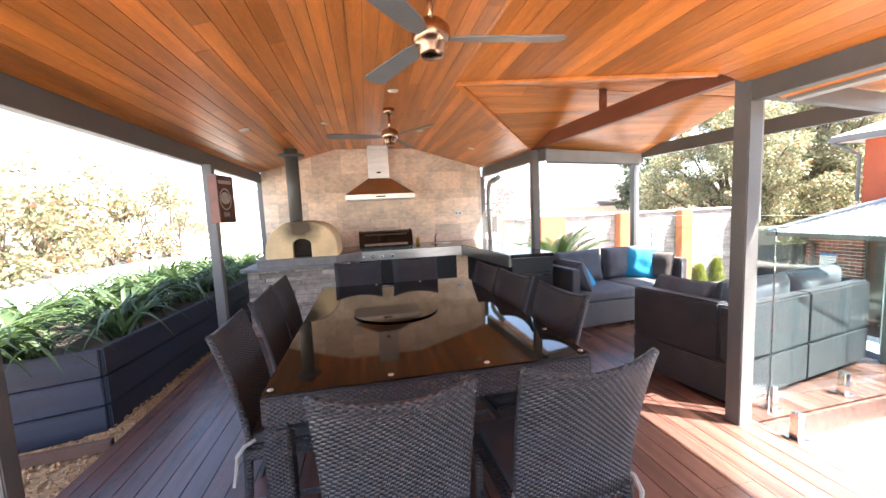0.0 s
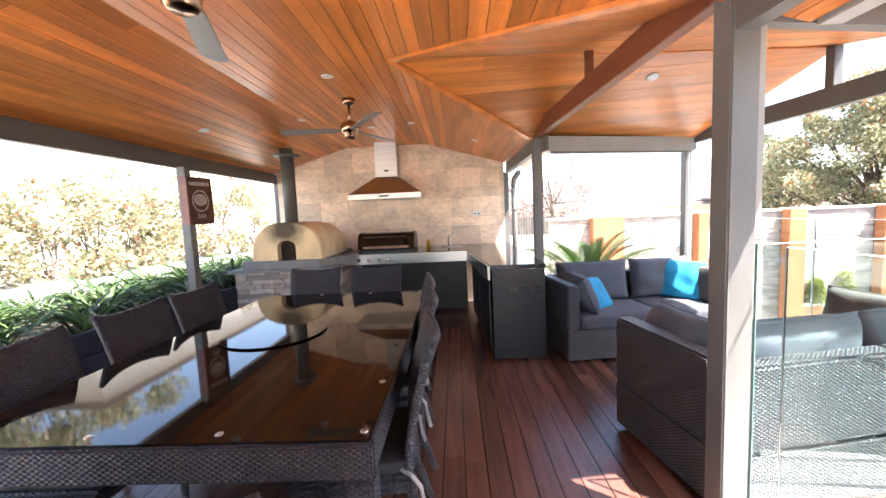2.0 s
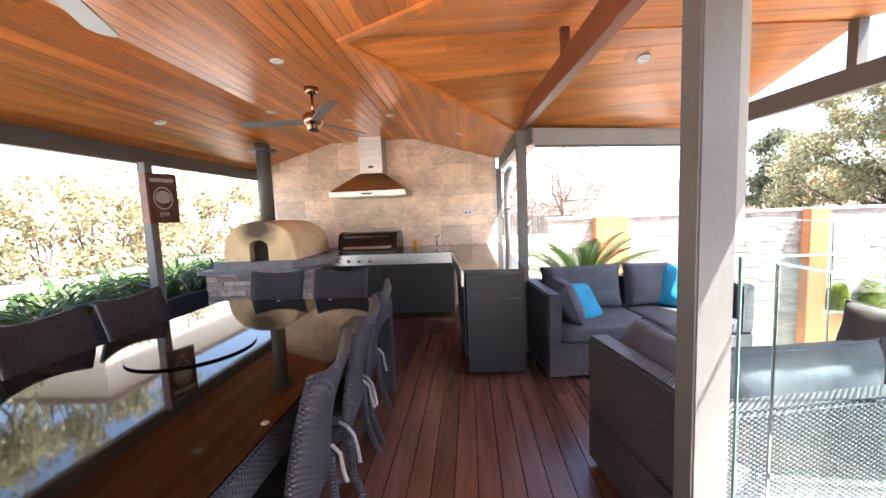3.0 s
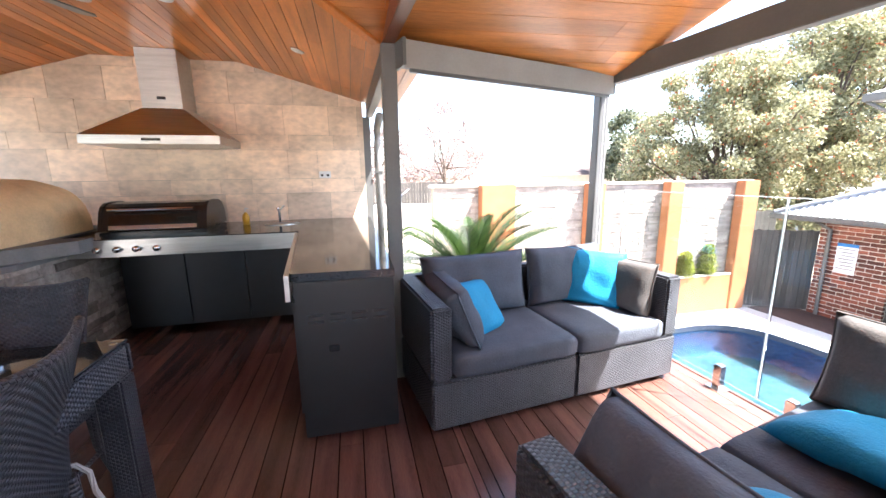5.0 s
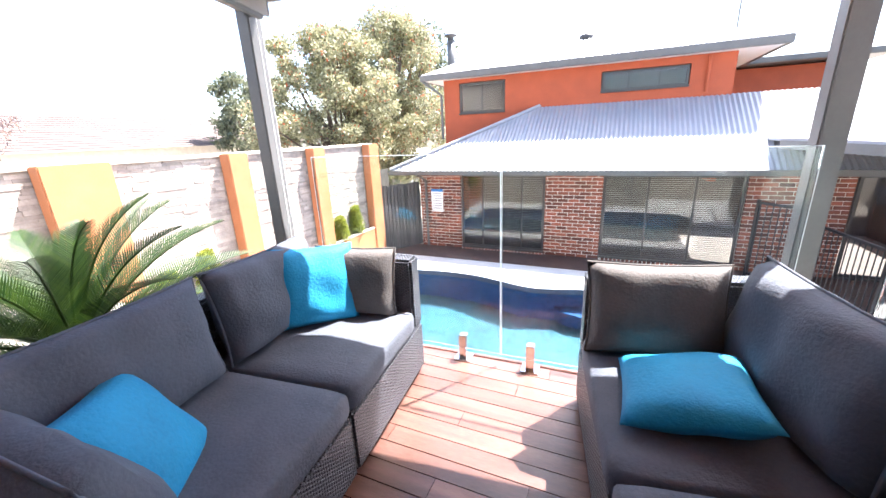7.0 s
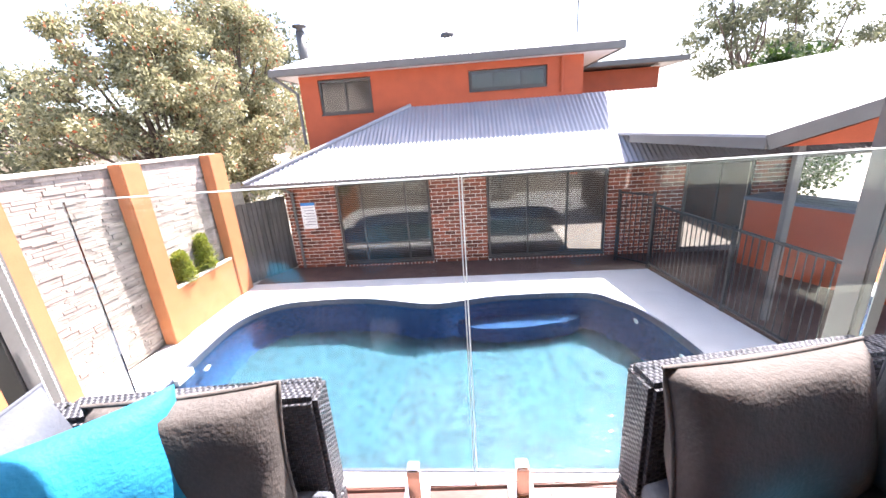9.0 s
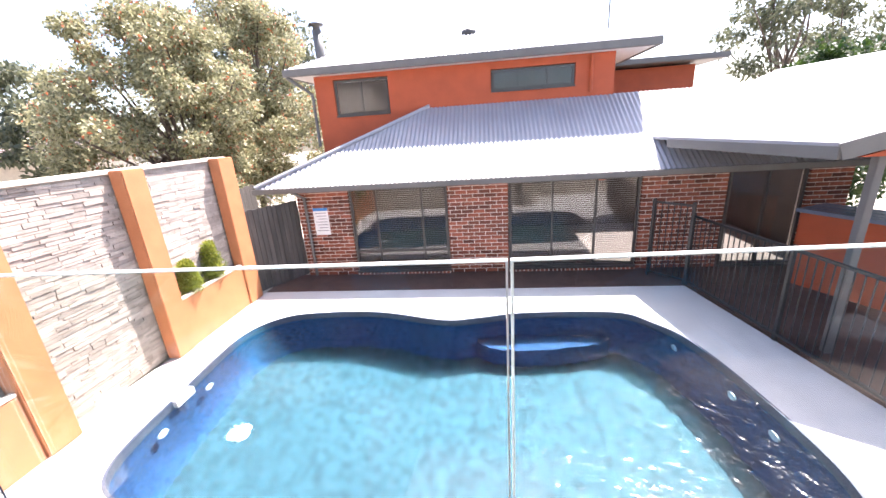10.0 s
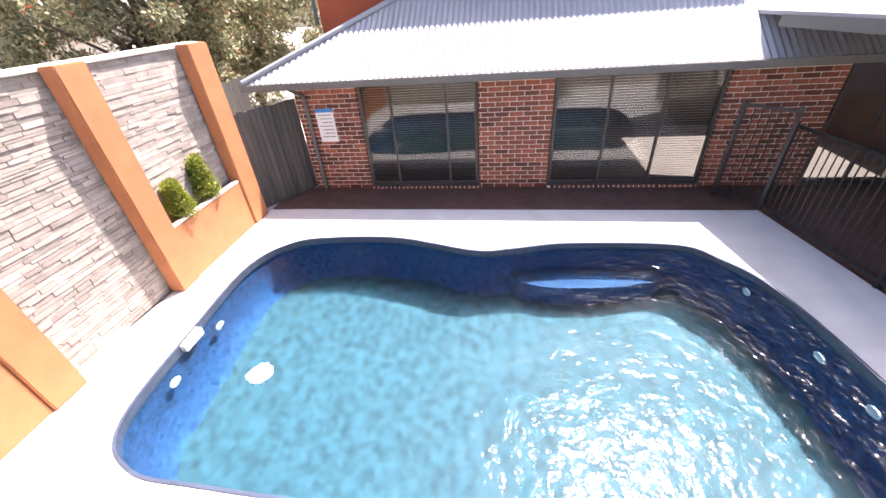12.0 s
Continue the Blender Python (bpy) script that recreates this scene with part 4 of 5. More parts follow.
    mr.inputs["From Min"].default_value, mr.inputs["From Max"].default_value = 0.8, 1.75
    mr.inputs["To Min"].default_value, mr.inputs["To Max"].default_value = 0.9, 0.0
    l.new(ad.outputs[0], mr.inputs[0])
    mx = n.new("ShaderNodeMix")
    mx.data_type = "RGBA"
    b = n["Principled BSDF"]
    l.new(b.inputs["Base Color"].links[0].from_socket, mx.inputs["A"])
    mx.inputs["B"].default_value = (0.035, 0.026, 0.02, 1)
    l.new(mr.outputs[0], mx.inputs["Factor"])
    l.new(mx.outputs["Result"], b.inputs["Base Color"])
    return m


M_dome = dome_mat()
pizza_oven()


def bench_smalls():
    t = thing("sink_tap", (1.80, 6.55, 0.912), "chrome mixer tap beside a small round sink", "tap")
    part("spout", tube([(0, 0, 0), (0, 0, 0.12), (0.0, -0.03, 0.155), (0.0, -0.09, 0.15)], 0.012, 10), M_chrome, t, "", True)
    part("lever", tube([(0, 0, 0.12), (0.05, 0.0, 0.17)], 0.007, 8), M_chrome, t)
    part("basin", lathe([(0.0, 0.002), (0.15, 0.002), (0.16, 0.008), (0.165, 0.002)], 28, None, (0.05, -0.16, 0)), M_inox, t, "", True)
    s = thing("soap_bottle", (1.50, 6.48, 0.912), "yellow soap bottle with a white pump", "bottle")
    part("bottle_body", lathe([(0.0, 0), (0.032, 0), (0.034, 0.07), (0.024, 0.10), (0.012, 0.11), (0.012, 0.12)], 18), M_yellow, s, "", True)
    part("pump", tube([(0, 0, 0.12), (0, 0, 0.16), (0.03, -0.02, 0.16)], 0.006, 8), M_white, s)
    o = thing("power_outlet", (2.26, YW - 0.004, 1.39), "white double power outlet on the tiles", "outlet")
    part("plate", box(-0.06, 0.06, -0.012, 0, -0.036, 0.036, 0.003), M_white, o)
    for x in (-0.03, 0.03):
        part("socket", box(x - 0.012, x + 0.012, -0.0145, -0.0125, -0.018, 0.004), M_black, o)


bench_smalls()


def corner_downpipe():
    t = thing("downpipe", (2.84, 6.80, 0), "round grey downpipe at the corner of the tiled wall", "downpipe")
    part("pipe", tube([(0, 0, 0), (0, 0, 1.74), (0, -0.03, 1.84), (0, -0.12, 1.89), (-0.01, -0.55, 1.93)], 0.04, 14), M_blind, t, "", True)
    for z in (0.5, 1.4):
        part("clip", box(-0.045, 0.045, -0.045, 0.06, z, z + 0.025, 0.004), M_steel, t)


corner_downpipe()


def ceiling_fan(x, y, z, name, a0):
    t = thing(name, (x, y, z), "three-bladed ceiling fan with grey blades and bronze motor", "fan", "ceiling fans")
    part("canopy_cup", lathe([(0.0, FLAT - z - 0.001), (0.06, FLAT - z - 0.002), (0.055, FLAT - z - 0.05), (0.02, FLAT - z - 0.06)], 22), M_copper, t, "", True)
    part("down_rod", tube([(0, 0, 0.07), (0, 0, FLAT - z - 0.05)], 0.013, 12), M_copper, t, "", True)
    part("motor", lathe([(0.02, 0.10), (0.055, 0.095), (0.085, 0.065), (0.09, 0.02), (0.075, 0.0), (0.062, -0.012), (0.06, -0.045), (0.045, -0.062), (0.0, -0.064)], 28), M_copper, t, "", True)
    for k in range(3):
        bm = bmesh.new()
        pts = [(0.085, -0.025), (0.16, -0.045), (0.60, -0.062), (0.63, -0.03), (0.63, 0.03), (0.60, 0.058), (0.16, 0.045), (0.085, 0.025)]
        prism(pts, 0.0, 0.007, bm)
        bm.transform(pose(0, 0, 0.015, 0, 0, a0 + 120 * k) @ pose(0, 0, 0, 11, 0, 0))
        part("blade", bm, M_fanblade, t)


ceiling_fan(1.03, 2.17, 2.185, "ceiling_fan", -6)
ceiling_fan(0.985, 4.39, 2.19, "ceiling_fan", 64)


def downlight(x, y, z, tilt):
    t = thing("downlight", (x, y, z), "small round white recessed downlight", "downlight", "ceiling downlights")
    t.matrix_world = pose(x, y, z, tilt[0], tilt[1], 0)
    part("bezel", lathe([(0.026, -0.002), (0.045, -0.006), (0.048, 0.0), (0.026, 0.004)], 24), M_white, t, "", True)
    part("lens", lathe([(0.0, -0.001), (0.026, -0.001), (0.026, 0.003)], 20), M_chrome, t, "", True)


for x, y, s in ((0.99, 3.81, 0), (0.95, 5.5, 0), (0.3, 5.0, 0), (1.45, 5.4, 0), (0.88, 0.9, 0)):
    downlight(x, y, FLAT - 0.003, (0, 0))
downlight(3.54, 4.03, Z_N(3.54, 4.03) - 0.004, (-17, 0))
downlight(2.2, 5.6, Z_R(2.2, 5.6) - 0.004, (0, 16))
downlight(-0.4, 4.4, Z_L(-0.4, 4.4) - 0.004, (0, -16))


def bar_sign():
    t = thing("tavern_sign", (XL + 0.15, 4.86, 1.68), "rusty brown hanging board with pale print round an oval", "sign")
    t.matrix_world = pose(XL + 0.16, 4.73, 1.65, 0, 0, -16) @ Matrix.Diagonal((1, 0.70, 0.90, 1))
    part("board", box(-0.008, 0.008, -0.21, 0.21, -0.27, 0.27, 0.004), M_signw, t)
    part("edge_batten", box(-0.05, 0.05, -0.245, -0.212, -0.27, 0.27, 0.004), M_chord, t)
    out = [(0.135 * math.cos(2 * math.pi * k / 32), 0.125 * math.sin(2 * math.pi * k / 32)) for k in range(32)]
    inn = [(x * 0.88, y * 0.88) for x, y in out]
    r = ring_fill(out, inn, 0.0, 0.003)
    r.transform(pose(0.009, 0, 0.0, 90, 0, 90))
    part("print_ring", r, M_signp, t, "pale printed oval ring")
    bm = prism([(x * 0.8, y * 0.55 + 0.012) for x, y in out], 0, 0.0025)
    bm.transform(pose(0.009, 0, 0.0, 90, 0, 90))
    part("print_motif", bm, M_signp, t, "pale printed motif")
    part("print_bar", box(0.0085, 0.0105, -0.16, 0.16, 0.175, 0.215), M_signp, t, "pale printed band")
    for txt, z, s in (("BAR", -0.20, 0.075),):
        cu = bpy.data.curves.new("lettering", "FONT")
        cu.body, cu.size, cu.align_x, cu.extrude = txt, s, "CENTER", 0.001
        tmp = bpy.data.objects.new("tmp", cu)
        me = bpy.data.meshes.new_from_object(tmp)
        bpy.data.objects.remove(tmp)
        me.materials.append(M_signp)
        o = new("lettering", me)
        o.parent = t
        o.matrix_local = pose(0.0105, 0, z, 90, 0, 90)


bar_sign()


# ---- glass fence ----
def glass_panel(a, b, z0=0.07, z1=1.23, spigots=(0.25, 0.75), base=0.0, material=None, edge=None):
    a, b = Vector((*a, 0)), Vector((*b, 0))
    d = b - a
    t = thing("glass_panel", a, "frameless clear glass fence panel on steel spigots", "glass fence", "glass fence panels", math.degrees(math.atan2(d.y, d.x)))
    L = d.length
    g = part("pane", box(0.004, L - 0.004, -0.006, 0.006, z0, z1 - 0.003), material or M_glass, t, "clear toughened glass")
    g.visible_shadow = False
    part("top_edge", box(0.004, L - 0.004, -0.006, 0.006, z1 - 0.0029, z1, 0.0), M_gledge, t, "polished glass edge")
    part("end_edge", box(0.0, 0.0039, -0.006, 0.006, z0, z1), edge or M_gledge, t, "polished glass edge")
    part("end_edge", box(L - 0.0039, L, -0.006, 0.006, z0, z1), edge or M_gledge, t, "polished glass edge")
    for s in spigots:
        x = s * L
        sp = part("spigot", box(x - 0.024, x + 0.024, -0.028, 0.028, base + 0.004, base + 0.165, 0.005), M_chrome, t, "polished steel spigot")
        part("base_plate", box(x - 0.05, x + 0.05, -0.05, 0.05, base, base + 0.010, 0.003), M_chrome, sp)


GX = 4.755
glass_panel((GX - 0.02, 5.14), (GX, 3.925), spigots=(0.35, 0.81))
glass_panel((GX, 3.92), (GX + 0.06, 2.66), spigots=(0.135, 0.75))
glass_panel((4.80, 2.38), (3.07, 2.33), spigots=(0.12, 0.5, 0.88), material=M_glassg, edge=M_gledge_green)
glass_panel((3.075, 2.20), (3.085, 0.60), spigots=(0.10, 0.85), edge=M_gledge_green)
glass_panel((3.085, 0.595), (3.10, -1.0), edge=M_gledge_green)
glass_panel((2.86, 5.05), (3.1, 6.3))


# ---- garden bed beside the deck ----
def garden_bed():
    t = thing("raised_garden_bed", (0, 0, 0), "raised bed of blue-grey painted timber sleepers", "garden bed")
    line = [(-2.9, 3.05), (-1.28, 3.52), (-1.10, 6.4), (-1.05, 8.6)]
    for k in range(3):
        z = -0.10 + 0.215 * k
        for a, b in zip(line, line[1:]):
            part("sleeper", beam((*a, z + 0.106), (*b, z + 0.106), 0.05, 0.205, None, 0.008), M_sleeper, t)
    soil = prism([(-2.85, 3.1), (-1.31, 3.55), (-1.13, 6.4), (-1.08, 8.6), (-3.2, 8.6), (-3.2, 3.1)], -0.12, 0.47)
    tagged(new("garden_soil", mesh_of(soil, "garden_soil", M_soil)), "dark mulched soil filling the raised bed", "soil", kind="stuff")
    g = bmesh.new()
    rng = random.Random(4)
    verts, faces = [], []
    for _ in range(5200):
        x, y = rng.uniform(-1.9, -1.02), rng.uniform(1.0, 6.3)
        if x < -1.25 + (3.5 - y) * -0.0 and y > 3.4 + (x + 1.28) * 0.3:
            continue
        r = rng.uniform(0.008, 0.02)
        z = ZL + 0.03 + rng.random() * 0.02
        b = len(verts)
        q = rng.random() * 6.28
        for k in range(4):
            verts.append((x + r * math.cos(q + k * 1.57) * rng.uniform(0.7, 1.2), y + r * math.sin(q + k * 1.57), z))
        verts.append((x, y, z + r * 0.8))
        faces += [(b, b + 1, b + 4), (b + 1, b + 2, b + 4), (b + 2, b + 3, b + 4), (b + 3, b, b + 4)]
    g.free()
    me = bpy.data.meshes.new("gravel")
    me.from_pydata(verts, [], faces)
    me.materials.append(M_gravel)
    tagged(new("gravel", me), "tan gravel strip between the deck and the bed", "gravel", kind="stuff")
    bed = prism([(-3.4, 0.6), (-1.03, 0.6), (-1.03, 8.6), (-1.4, 8.6), (-1.4, 3.4), (-3.4, 3.0)], ZL - 0.04, ZL + 0.02)
    tagged(new("gravel_bed", mesh_of(bed, "gravel_bed", M_gravel)), "tan gravel base beside the deck", "gravel", kind="stuff")
    tagged(new("bed_peg", mesh_of(beam((-1.9, 3.05, -0.02), (-1.06, 3.18, -0.02), 0.05, 0.07), "bed_peg", M_paving)), "short timber edging across the gravel", "edging")
    lawn = prism([(-30, -8), (-3.22, -8), (-3.22, 30), (-30, 30)], ZL - 0.2, 0.38)
    tagged(new("pavement_drive", mesh_of(lawn, "pavement_drive", M_conc)), "pale sunlit concrete drive beyond the bed", "paving", kind="structure")


garden_bed()


def blade(bm, base, az, L, w, droop, rng, seg=6):
    d = Vector((math.cos(az), math.sin(az), 0))
    side = Vector((-d.y, d.x, 0))
    prev = None
    for k in range(seg + 1):
        t = k / seg
        p = base + d * (L * (t * 0.55 + 0.35 * t * t * droop)) + Vector((0, 0, L * (0.95 * t - droop * 0.95 * t ** 2.4)))
        ww = w * (1 - t ** 2.2) * (0.7 + 0.6 * t) + 0.001
        a, b = bm.verts.new(p + side * ww + Vector((0, 0, ww * 0.5))), bm.verts.new(p - side * ww + Vector((0, 0, ww * 0.5)))
        c = bm.verts.new(p)
        if prev:
            bm.faces.new((prev[0], prev[1], c, a)), bm.faces.new((prev[1], prev[2], b, c))
        prev = (a, c, b)


def strap_plants():
    rng = random.Random(21)
    protos = []
    for k in range(3):
        bm = bmesh.new()
        for _ in range(30):
            blade(bm, Vector((rng.gauss(0, 0.05), rng.gauss(0, 0.05), 0)), rng.random() * 6.283, rng.uniform(0.50, 0.92), rng.uniform(0.014, 0.024), rng.uniform(0.45, 1.1), rng)
        ob = tagged(new("strappy_plant", mesh_of(bm, "strappy_plant", M_leaf_strap, True)), "dark green clump of arching strap leaves in the bed", "plant", "plants in the raised bed")
        protos.append(ob)
    spots = []
    for i in range(21):
        y = 3.35 + i * 0.24
        spots.append((-1.42 - 0.35 * rng.random() - (0.55 if i < 3 else 0), y + rng.uniform(-0.1, 0.1)))
    for i in range(12):
        spots.append((-2.2 - 0.5 * rng.random(), 4.6 + i * 0.34))
    spots += [(-2.0, 3.42), (-2.35, 3.38), (-1.75, 3.62), (-2.6, 3.7), (-2.15, 3.9)]
    for i, (x, y) in enumerate(spots):
        m = pose(x, y, 0.465, 0, 0, rng.random() * 360) @ Matrix.Scale(rng.uniform(0.8, 1.15), 4)
        if i < 3:
            protos[i].matrix_world = m
        else:
            o = copy_thing(protos[i % 3], m)
            o.matrix_world = m


strap_plants()


def leaf_cloud(clumps, per, size, rng, hang=0.0, long=2.2):
    """Many small folded leaves scattered through clumps given as (centre, radius)."""
    n = len(clumps) * per
    verts = np.zeros((n * 4, 3), dtype=np.float32)
    r = np.random.RandomState(rng)
    i = 0
    for c, rad in clumps:
        v = r.normal(size=(per, 3))
        v /= np.linalg.norm(v, axis=1)[:, None]
        p = np.array(c) + v * (np.array(rad) if np.ndim(rad) else rad) * (r.rand(per, 1) ** 0.45)
        d = v * 0.6 + r.normal(size=(per, 3)) * 0.7
        d[:, 2] -= hang
        d /= np.linalg.norm(d, axis=1)[:, None]
        s = np.cross(d, r.normal(size=(per, 3)))
        s /= np.linalg.norm(s, axis=1)[:, None] + 1e-6
        L = size * (0.6 + 0.8 * r.rand(per, 1))
        blk = np.stack([p, p + d * L * 0.5 + s * L / long / 2, p + d * L, p + d * L * 0.5 - s * L / long / 2], 1)
        verts[i * 4:(i + per) * 4] = blk.reshape(-1, 3)
        i += per
    me = bpy.data.meshes.new("leaves")
    me.vertices.add(n * 4)
    me.vertices.foreach_set("co", verts.ravel())
    me.loops.add(n * 4)
    me.loops.foreach_set("vertex_index", np.arange(n * 4, dtype=np.int32))
    me.polygons.add(n)
    me.polygons.foreach_set("loop_start", np.arange(0, n * 4, 4, dtype=np.int32))
    me.polygons.foreach_set("loop_total", np.full(n, 4, dtype=np.int32))
    me.update()
    me.validate()
    return me


def limb(bm, a, b, r0, r1, rng, wob=0.15):
    a, b = Vector(a), Vector(b)
    L = (b - a).length
    pts = [a.lerp(b, t) + Vector((rng.gauss(0, wob * L * 0.25), rng.gauss(0, wob * L * 0.25), 0)) * math.sin(t * math.pi) for t in (0, 0.25, 0.5, 0.75, 1)]
    tube(pts, 0, 8, bm, True, [r0 + (r1 - r0) * t for t in (0, 0.25, 0.5, 0.75, 1)])


def tree(name, base, height, spread, clump_r, n, per, leaf, material, label, seed, hang=0.0, low=0.25, trunk=0.16):
    rng = random.Random(seed)
    t = thing(name, base, label, "tree")
    bm = bmesh.new()
    limb(bm, (0, 0, -0.2), (rng.gauss(0, 0.2), rng.gauss(0, 0.2), height * 0.45), trunk, trunk * 0.6, rng)
    clumps = []
    for k in range(n):
        a, e = rng.random() * 6.283, rng.random()
        h = height * (low + (0.97 - low) * e)
        rr = spread * math.sqrt(max(0.02, 1 - ((e - 0.42) / 0.62) ** 2)) * rng.uniform(0.35, 1.0)
        c = (rr * math.cos(a), rr * math.sin(a), h)
        cr = clump_r * rng.uniform(0.6, 1.3)
        clumps.append((c, (cr, cr, cr * 0.75)))
        if k % 4 == 0:
            limb(bm, (0, 0, height * 0.3 * rng.uniform(0.6, 1.4)), c, trunk * 0.4, 0.02, rng)
    part("trunk", bm, M_bark, t, "", True)
    me = leaf_cloud(clumps, per, leaf, seed, hang)
    me.materials.append(material)
    o = new("crown", me)
    o.parent = t
    return t


tree("bottlebrush_tree", (15.6, 13.7, ZP), 6.9, 3.1, 0.50, 200, 480, 0.115, M_leaf_tree, "large spreading bottlebrush tree with grey-green leaves and red flowers", 31, 0.25, 0.06, 0.14)
tree("bottlebrush_tree", (19.2, 13.4, ZP), 8.4, 3.3, 0.54, 170, 440, 0.125, M_leaf_tree, "tall bottlebrush tree with grey-green leaves and red flowers", 32, 0.25, 0.1, 0.14)
tree("background_tree", (27, 17.0, ZP), 10.5, 3.8, 0.9, 60, 160, 0.32, M_leaf_gum, "distant grey-green gum tree", 33, 0.4, 0.3, 0.2)
tree("gum_tree", (27.0, -11.2, ZP), 10.8, 2.9, 0.62, 52, 130, 0.24, M_leaf_gum, "slender eucalyptus with open grey-green foliage", 34, 0.6, 0.42, 0.2)
tree("gum_tree", (29.0, -16.2, ZP), 9.6, 3.4, 0.70, 60, 140, 0.24, M_leaf_gum, "slender eucalyptus with open grey-green foliage", 35, 0.6, 0.3, 0.2)
tree("plum_tree", (3.6, 22.0, ZP + 1.2), 4.0, 2.8, 0.6, 60, 90, 0.16, M_leaf_plum, "bare reddish plum tree behind the far fence", 36, 0.0, 0.2, 0.12)
tree("plum_tree", (7.6, 23.0, ZP + 1.2), 5.6, 2.4, 0.5, 50, 70, 0.16, M_leaf_plum, "bare reddish plum tree behind the far fence", 37, 0.0, 0.2, 0.12)
tree("background_tree", (20.3, 24.0, ZP), 6.8, 2.0, 0.6, 34, 130, 0.28, M_leaf_gum, "distant grey-green gum tree", 38, 0.3, 0.3, 0.15)
tree("gum_tree", (-13.6, 10.6, 0.3), 10.5, 1.9, 0.6, 46, 120, 0.2, M_leaf_tree, "tall olive-green gum tree beside the neighbouring house", 39, 0.5, 0.3, 0.25)
tree("gum_tree", (-12.0, 8.0, 0.3), 9.0, 1.8, 0.6, 46, 120, 0.2, M_leaf_tree, "tall olive-green gum tree beside the neighbouring house", 40, 0.5, 0.3, 0.25)
tree("gum_tree", (-27.0, 24.5, 0.3), 19.0, 5.0, 1.0, 80, 130, 0.34, M_leaf_tree, "very tall gum tree behind the neighbouring house", 43, 0.4, 0.3, 0.35)
tree("gum_tree", (-28.0, 33.0, 0.3), 18.0, 5.0, 1.0, 80, 130, 0.34, M_leaf_tree, "very tall gum tree behind the neighbouring house", 44, 0.4, 0.3, 0.35)
tree("patio_tree", (16.2, -5.6, ZP), 4.4, 1.9, 0.5, 60, 220, 0.14, M_leaf_palm, "leafy green garden tree beyond the patio", 42, 0.1, 0.12, 0.1)


def hedge():
    rng = random.Random(6)
    for i in range(15):
        x, y = -5.4 - 0.16 * i + rng.uniform(-0.3, 0.3), 14.0 - 0.72 * i
        h = rng.uniform(1.5, 2.5)
        t = thing("photinia_shrub", (x, y, 0.38), "leafy photinia shrub with reddish new growth", "shrub", "shrubs beyond the drive")
        bm = bmesh.new()
        clumps = []
        for k in range(16):
            c = (rng.gauss(0, 0.42), rng.gauss(0, 0.42), rng.uniform(0.1, h))
            clumps.append((c, 0.3 * rng.uniform(0.7, 1.3)))
            if k % 2 == 0:
                limb(bm, (0, 0, 0), c, 0.025, 0.008, rng)
        part("stem", bm, M_bark, t)
        me = leaf_cloud(clumps, 110, 0.12, 60 + i, 0.0, 2.0)
        me.materials.append(M_leaf_hedge)
        o = new("foliage", me)
        o.parent = t


hedge()


def cycad():
    t = thing("cycad_palm", (3.72, 6.10, ZL - 0.08), "cycad with stiff arching feathery green fronds behind the sofa", "palm")
    rng = random.Random(12)
    part("trunk", lathe([(0.16, 0), (0.18, 0.15), (0.15, 0.33), (0.08, 0.42)], 16), M_bark, t, "", True)
    for k in range(40):
        az, el = k * 2.399, 0.25 + 1.15 * (k / 40)
        L = rng.uniform(1.05, 1.35)
        bm = bmesh.new()
        d = Vector((math.cos(az), math.sin(az), 0))
        side = Vector((-d.y, d.x, 0))
        pts = []
        for q in range(13):
            s = q / 12
            pts.append(d * (L * s * math.cos(el) + 0.25 * s * s * L * math.sin(el) * 0.8) + Vector((0, 0, 0.38 + L * s * math.sin(el) - 0.30 * L * s ** 2.2)))
        tube(pts, 0, 5, bm, True, [0.010 * (1 - 0.8 * q / 12) for q in range(13)])
        for q in range(52):
            s = 0.14 + 0.85 * q / 52
            i = min(int(s * 12), 11)
            p = pts[i].lerp(pts[i + 1], s * 12 - i)
            fwd = (pts[i + 1] - pts[i]).normalized()
            ll = 0.19 * math.sin(math.pi * min(1, 0.18 + s * 0.83)) + 0.03
            for sg in (-1, 1):
                tip = p + (side * sg * 0.68 + fwd * 0.70 + Vector((0, 0, 0.34))).normalized() * ll
                wv = fwd * 0.0065
                vs = [bm.verts.new(v) for v in (p - wv, p + wv, p.lerp(tip, 0.6) + wv * 0.9, tip, p.lerp(tip, 0.6) - wv * 0.9)]
                bm.faces.new(vs)
        part("frond", bm, M_leaf_palm, t)


cycad()


# ---- pool wall ----
WY, WT = 8.84, 1.20


def pool_wall():
    w = tagged(new("wall_pool", mesh_of(box(3.9, 10.86, WY, WY + 0.2, ZP, WT - 0.05), "wall_pool", M_grout)), "pool boundary wall clad in pale stacked ledgestone", "wall", kind="structure")
    tagged(new("trim_wall_cap", mesh_of(box(3.85, 10.9, WY - 0.05, WY + 0.22, WT - 0.048, WT, 0.008), "cap", M_cap)), "thin pale capping along the pool wall", "trim", kind="structure")
    rng = random.Random(17)
    spans = [(5.35, 7.05), (7.3, 8.5), (8.5, 10.4)]
    rest = bmesh.new()
    made = 0
    z = ZP
    while z < WT - 0.06:
        h = min(rng.choice((0.03, 0.045, 0.045, 0.06)), WT - 0.052 - z)
        x = 3.9
        while x < 10.84:
            ww = min(rng.uniform(0.14, 0.42), 10.86 - x)
            d = 0.008 + 0.012 * rng.random()
            near = 7.2 < x < 8.2
            if near and made < 330:
                part("stone", box(x, x + ww - 0.004, WY - d, WY - 0.0005, z, z + h - 0.003, 0.004), M_ledge2, w)
                made += 1
            else:
                box(x, x + ww - 0.004, WY - d, WY - 0.0005, z, z + h - 0.003, 0.0, rest)
            x += ww
        z += h
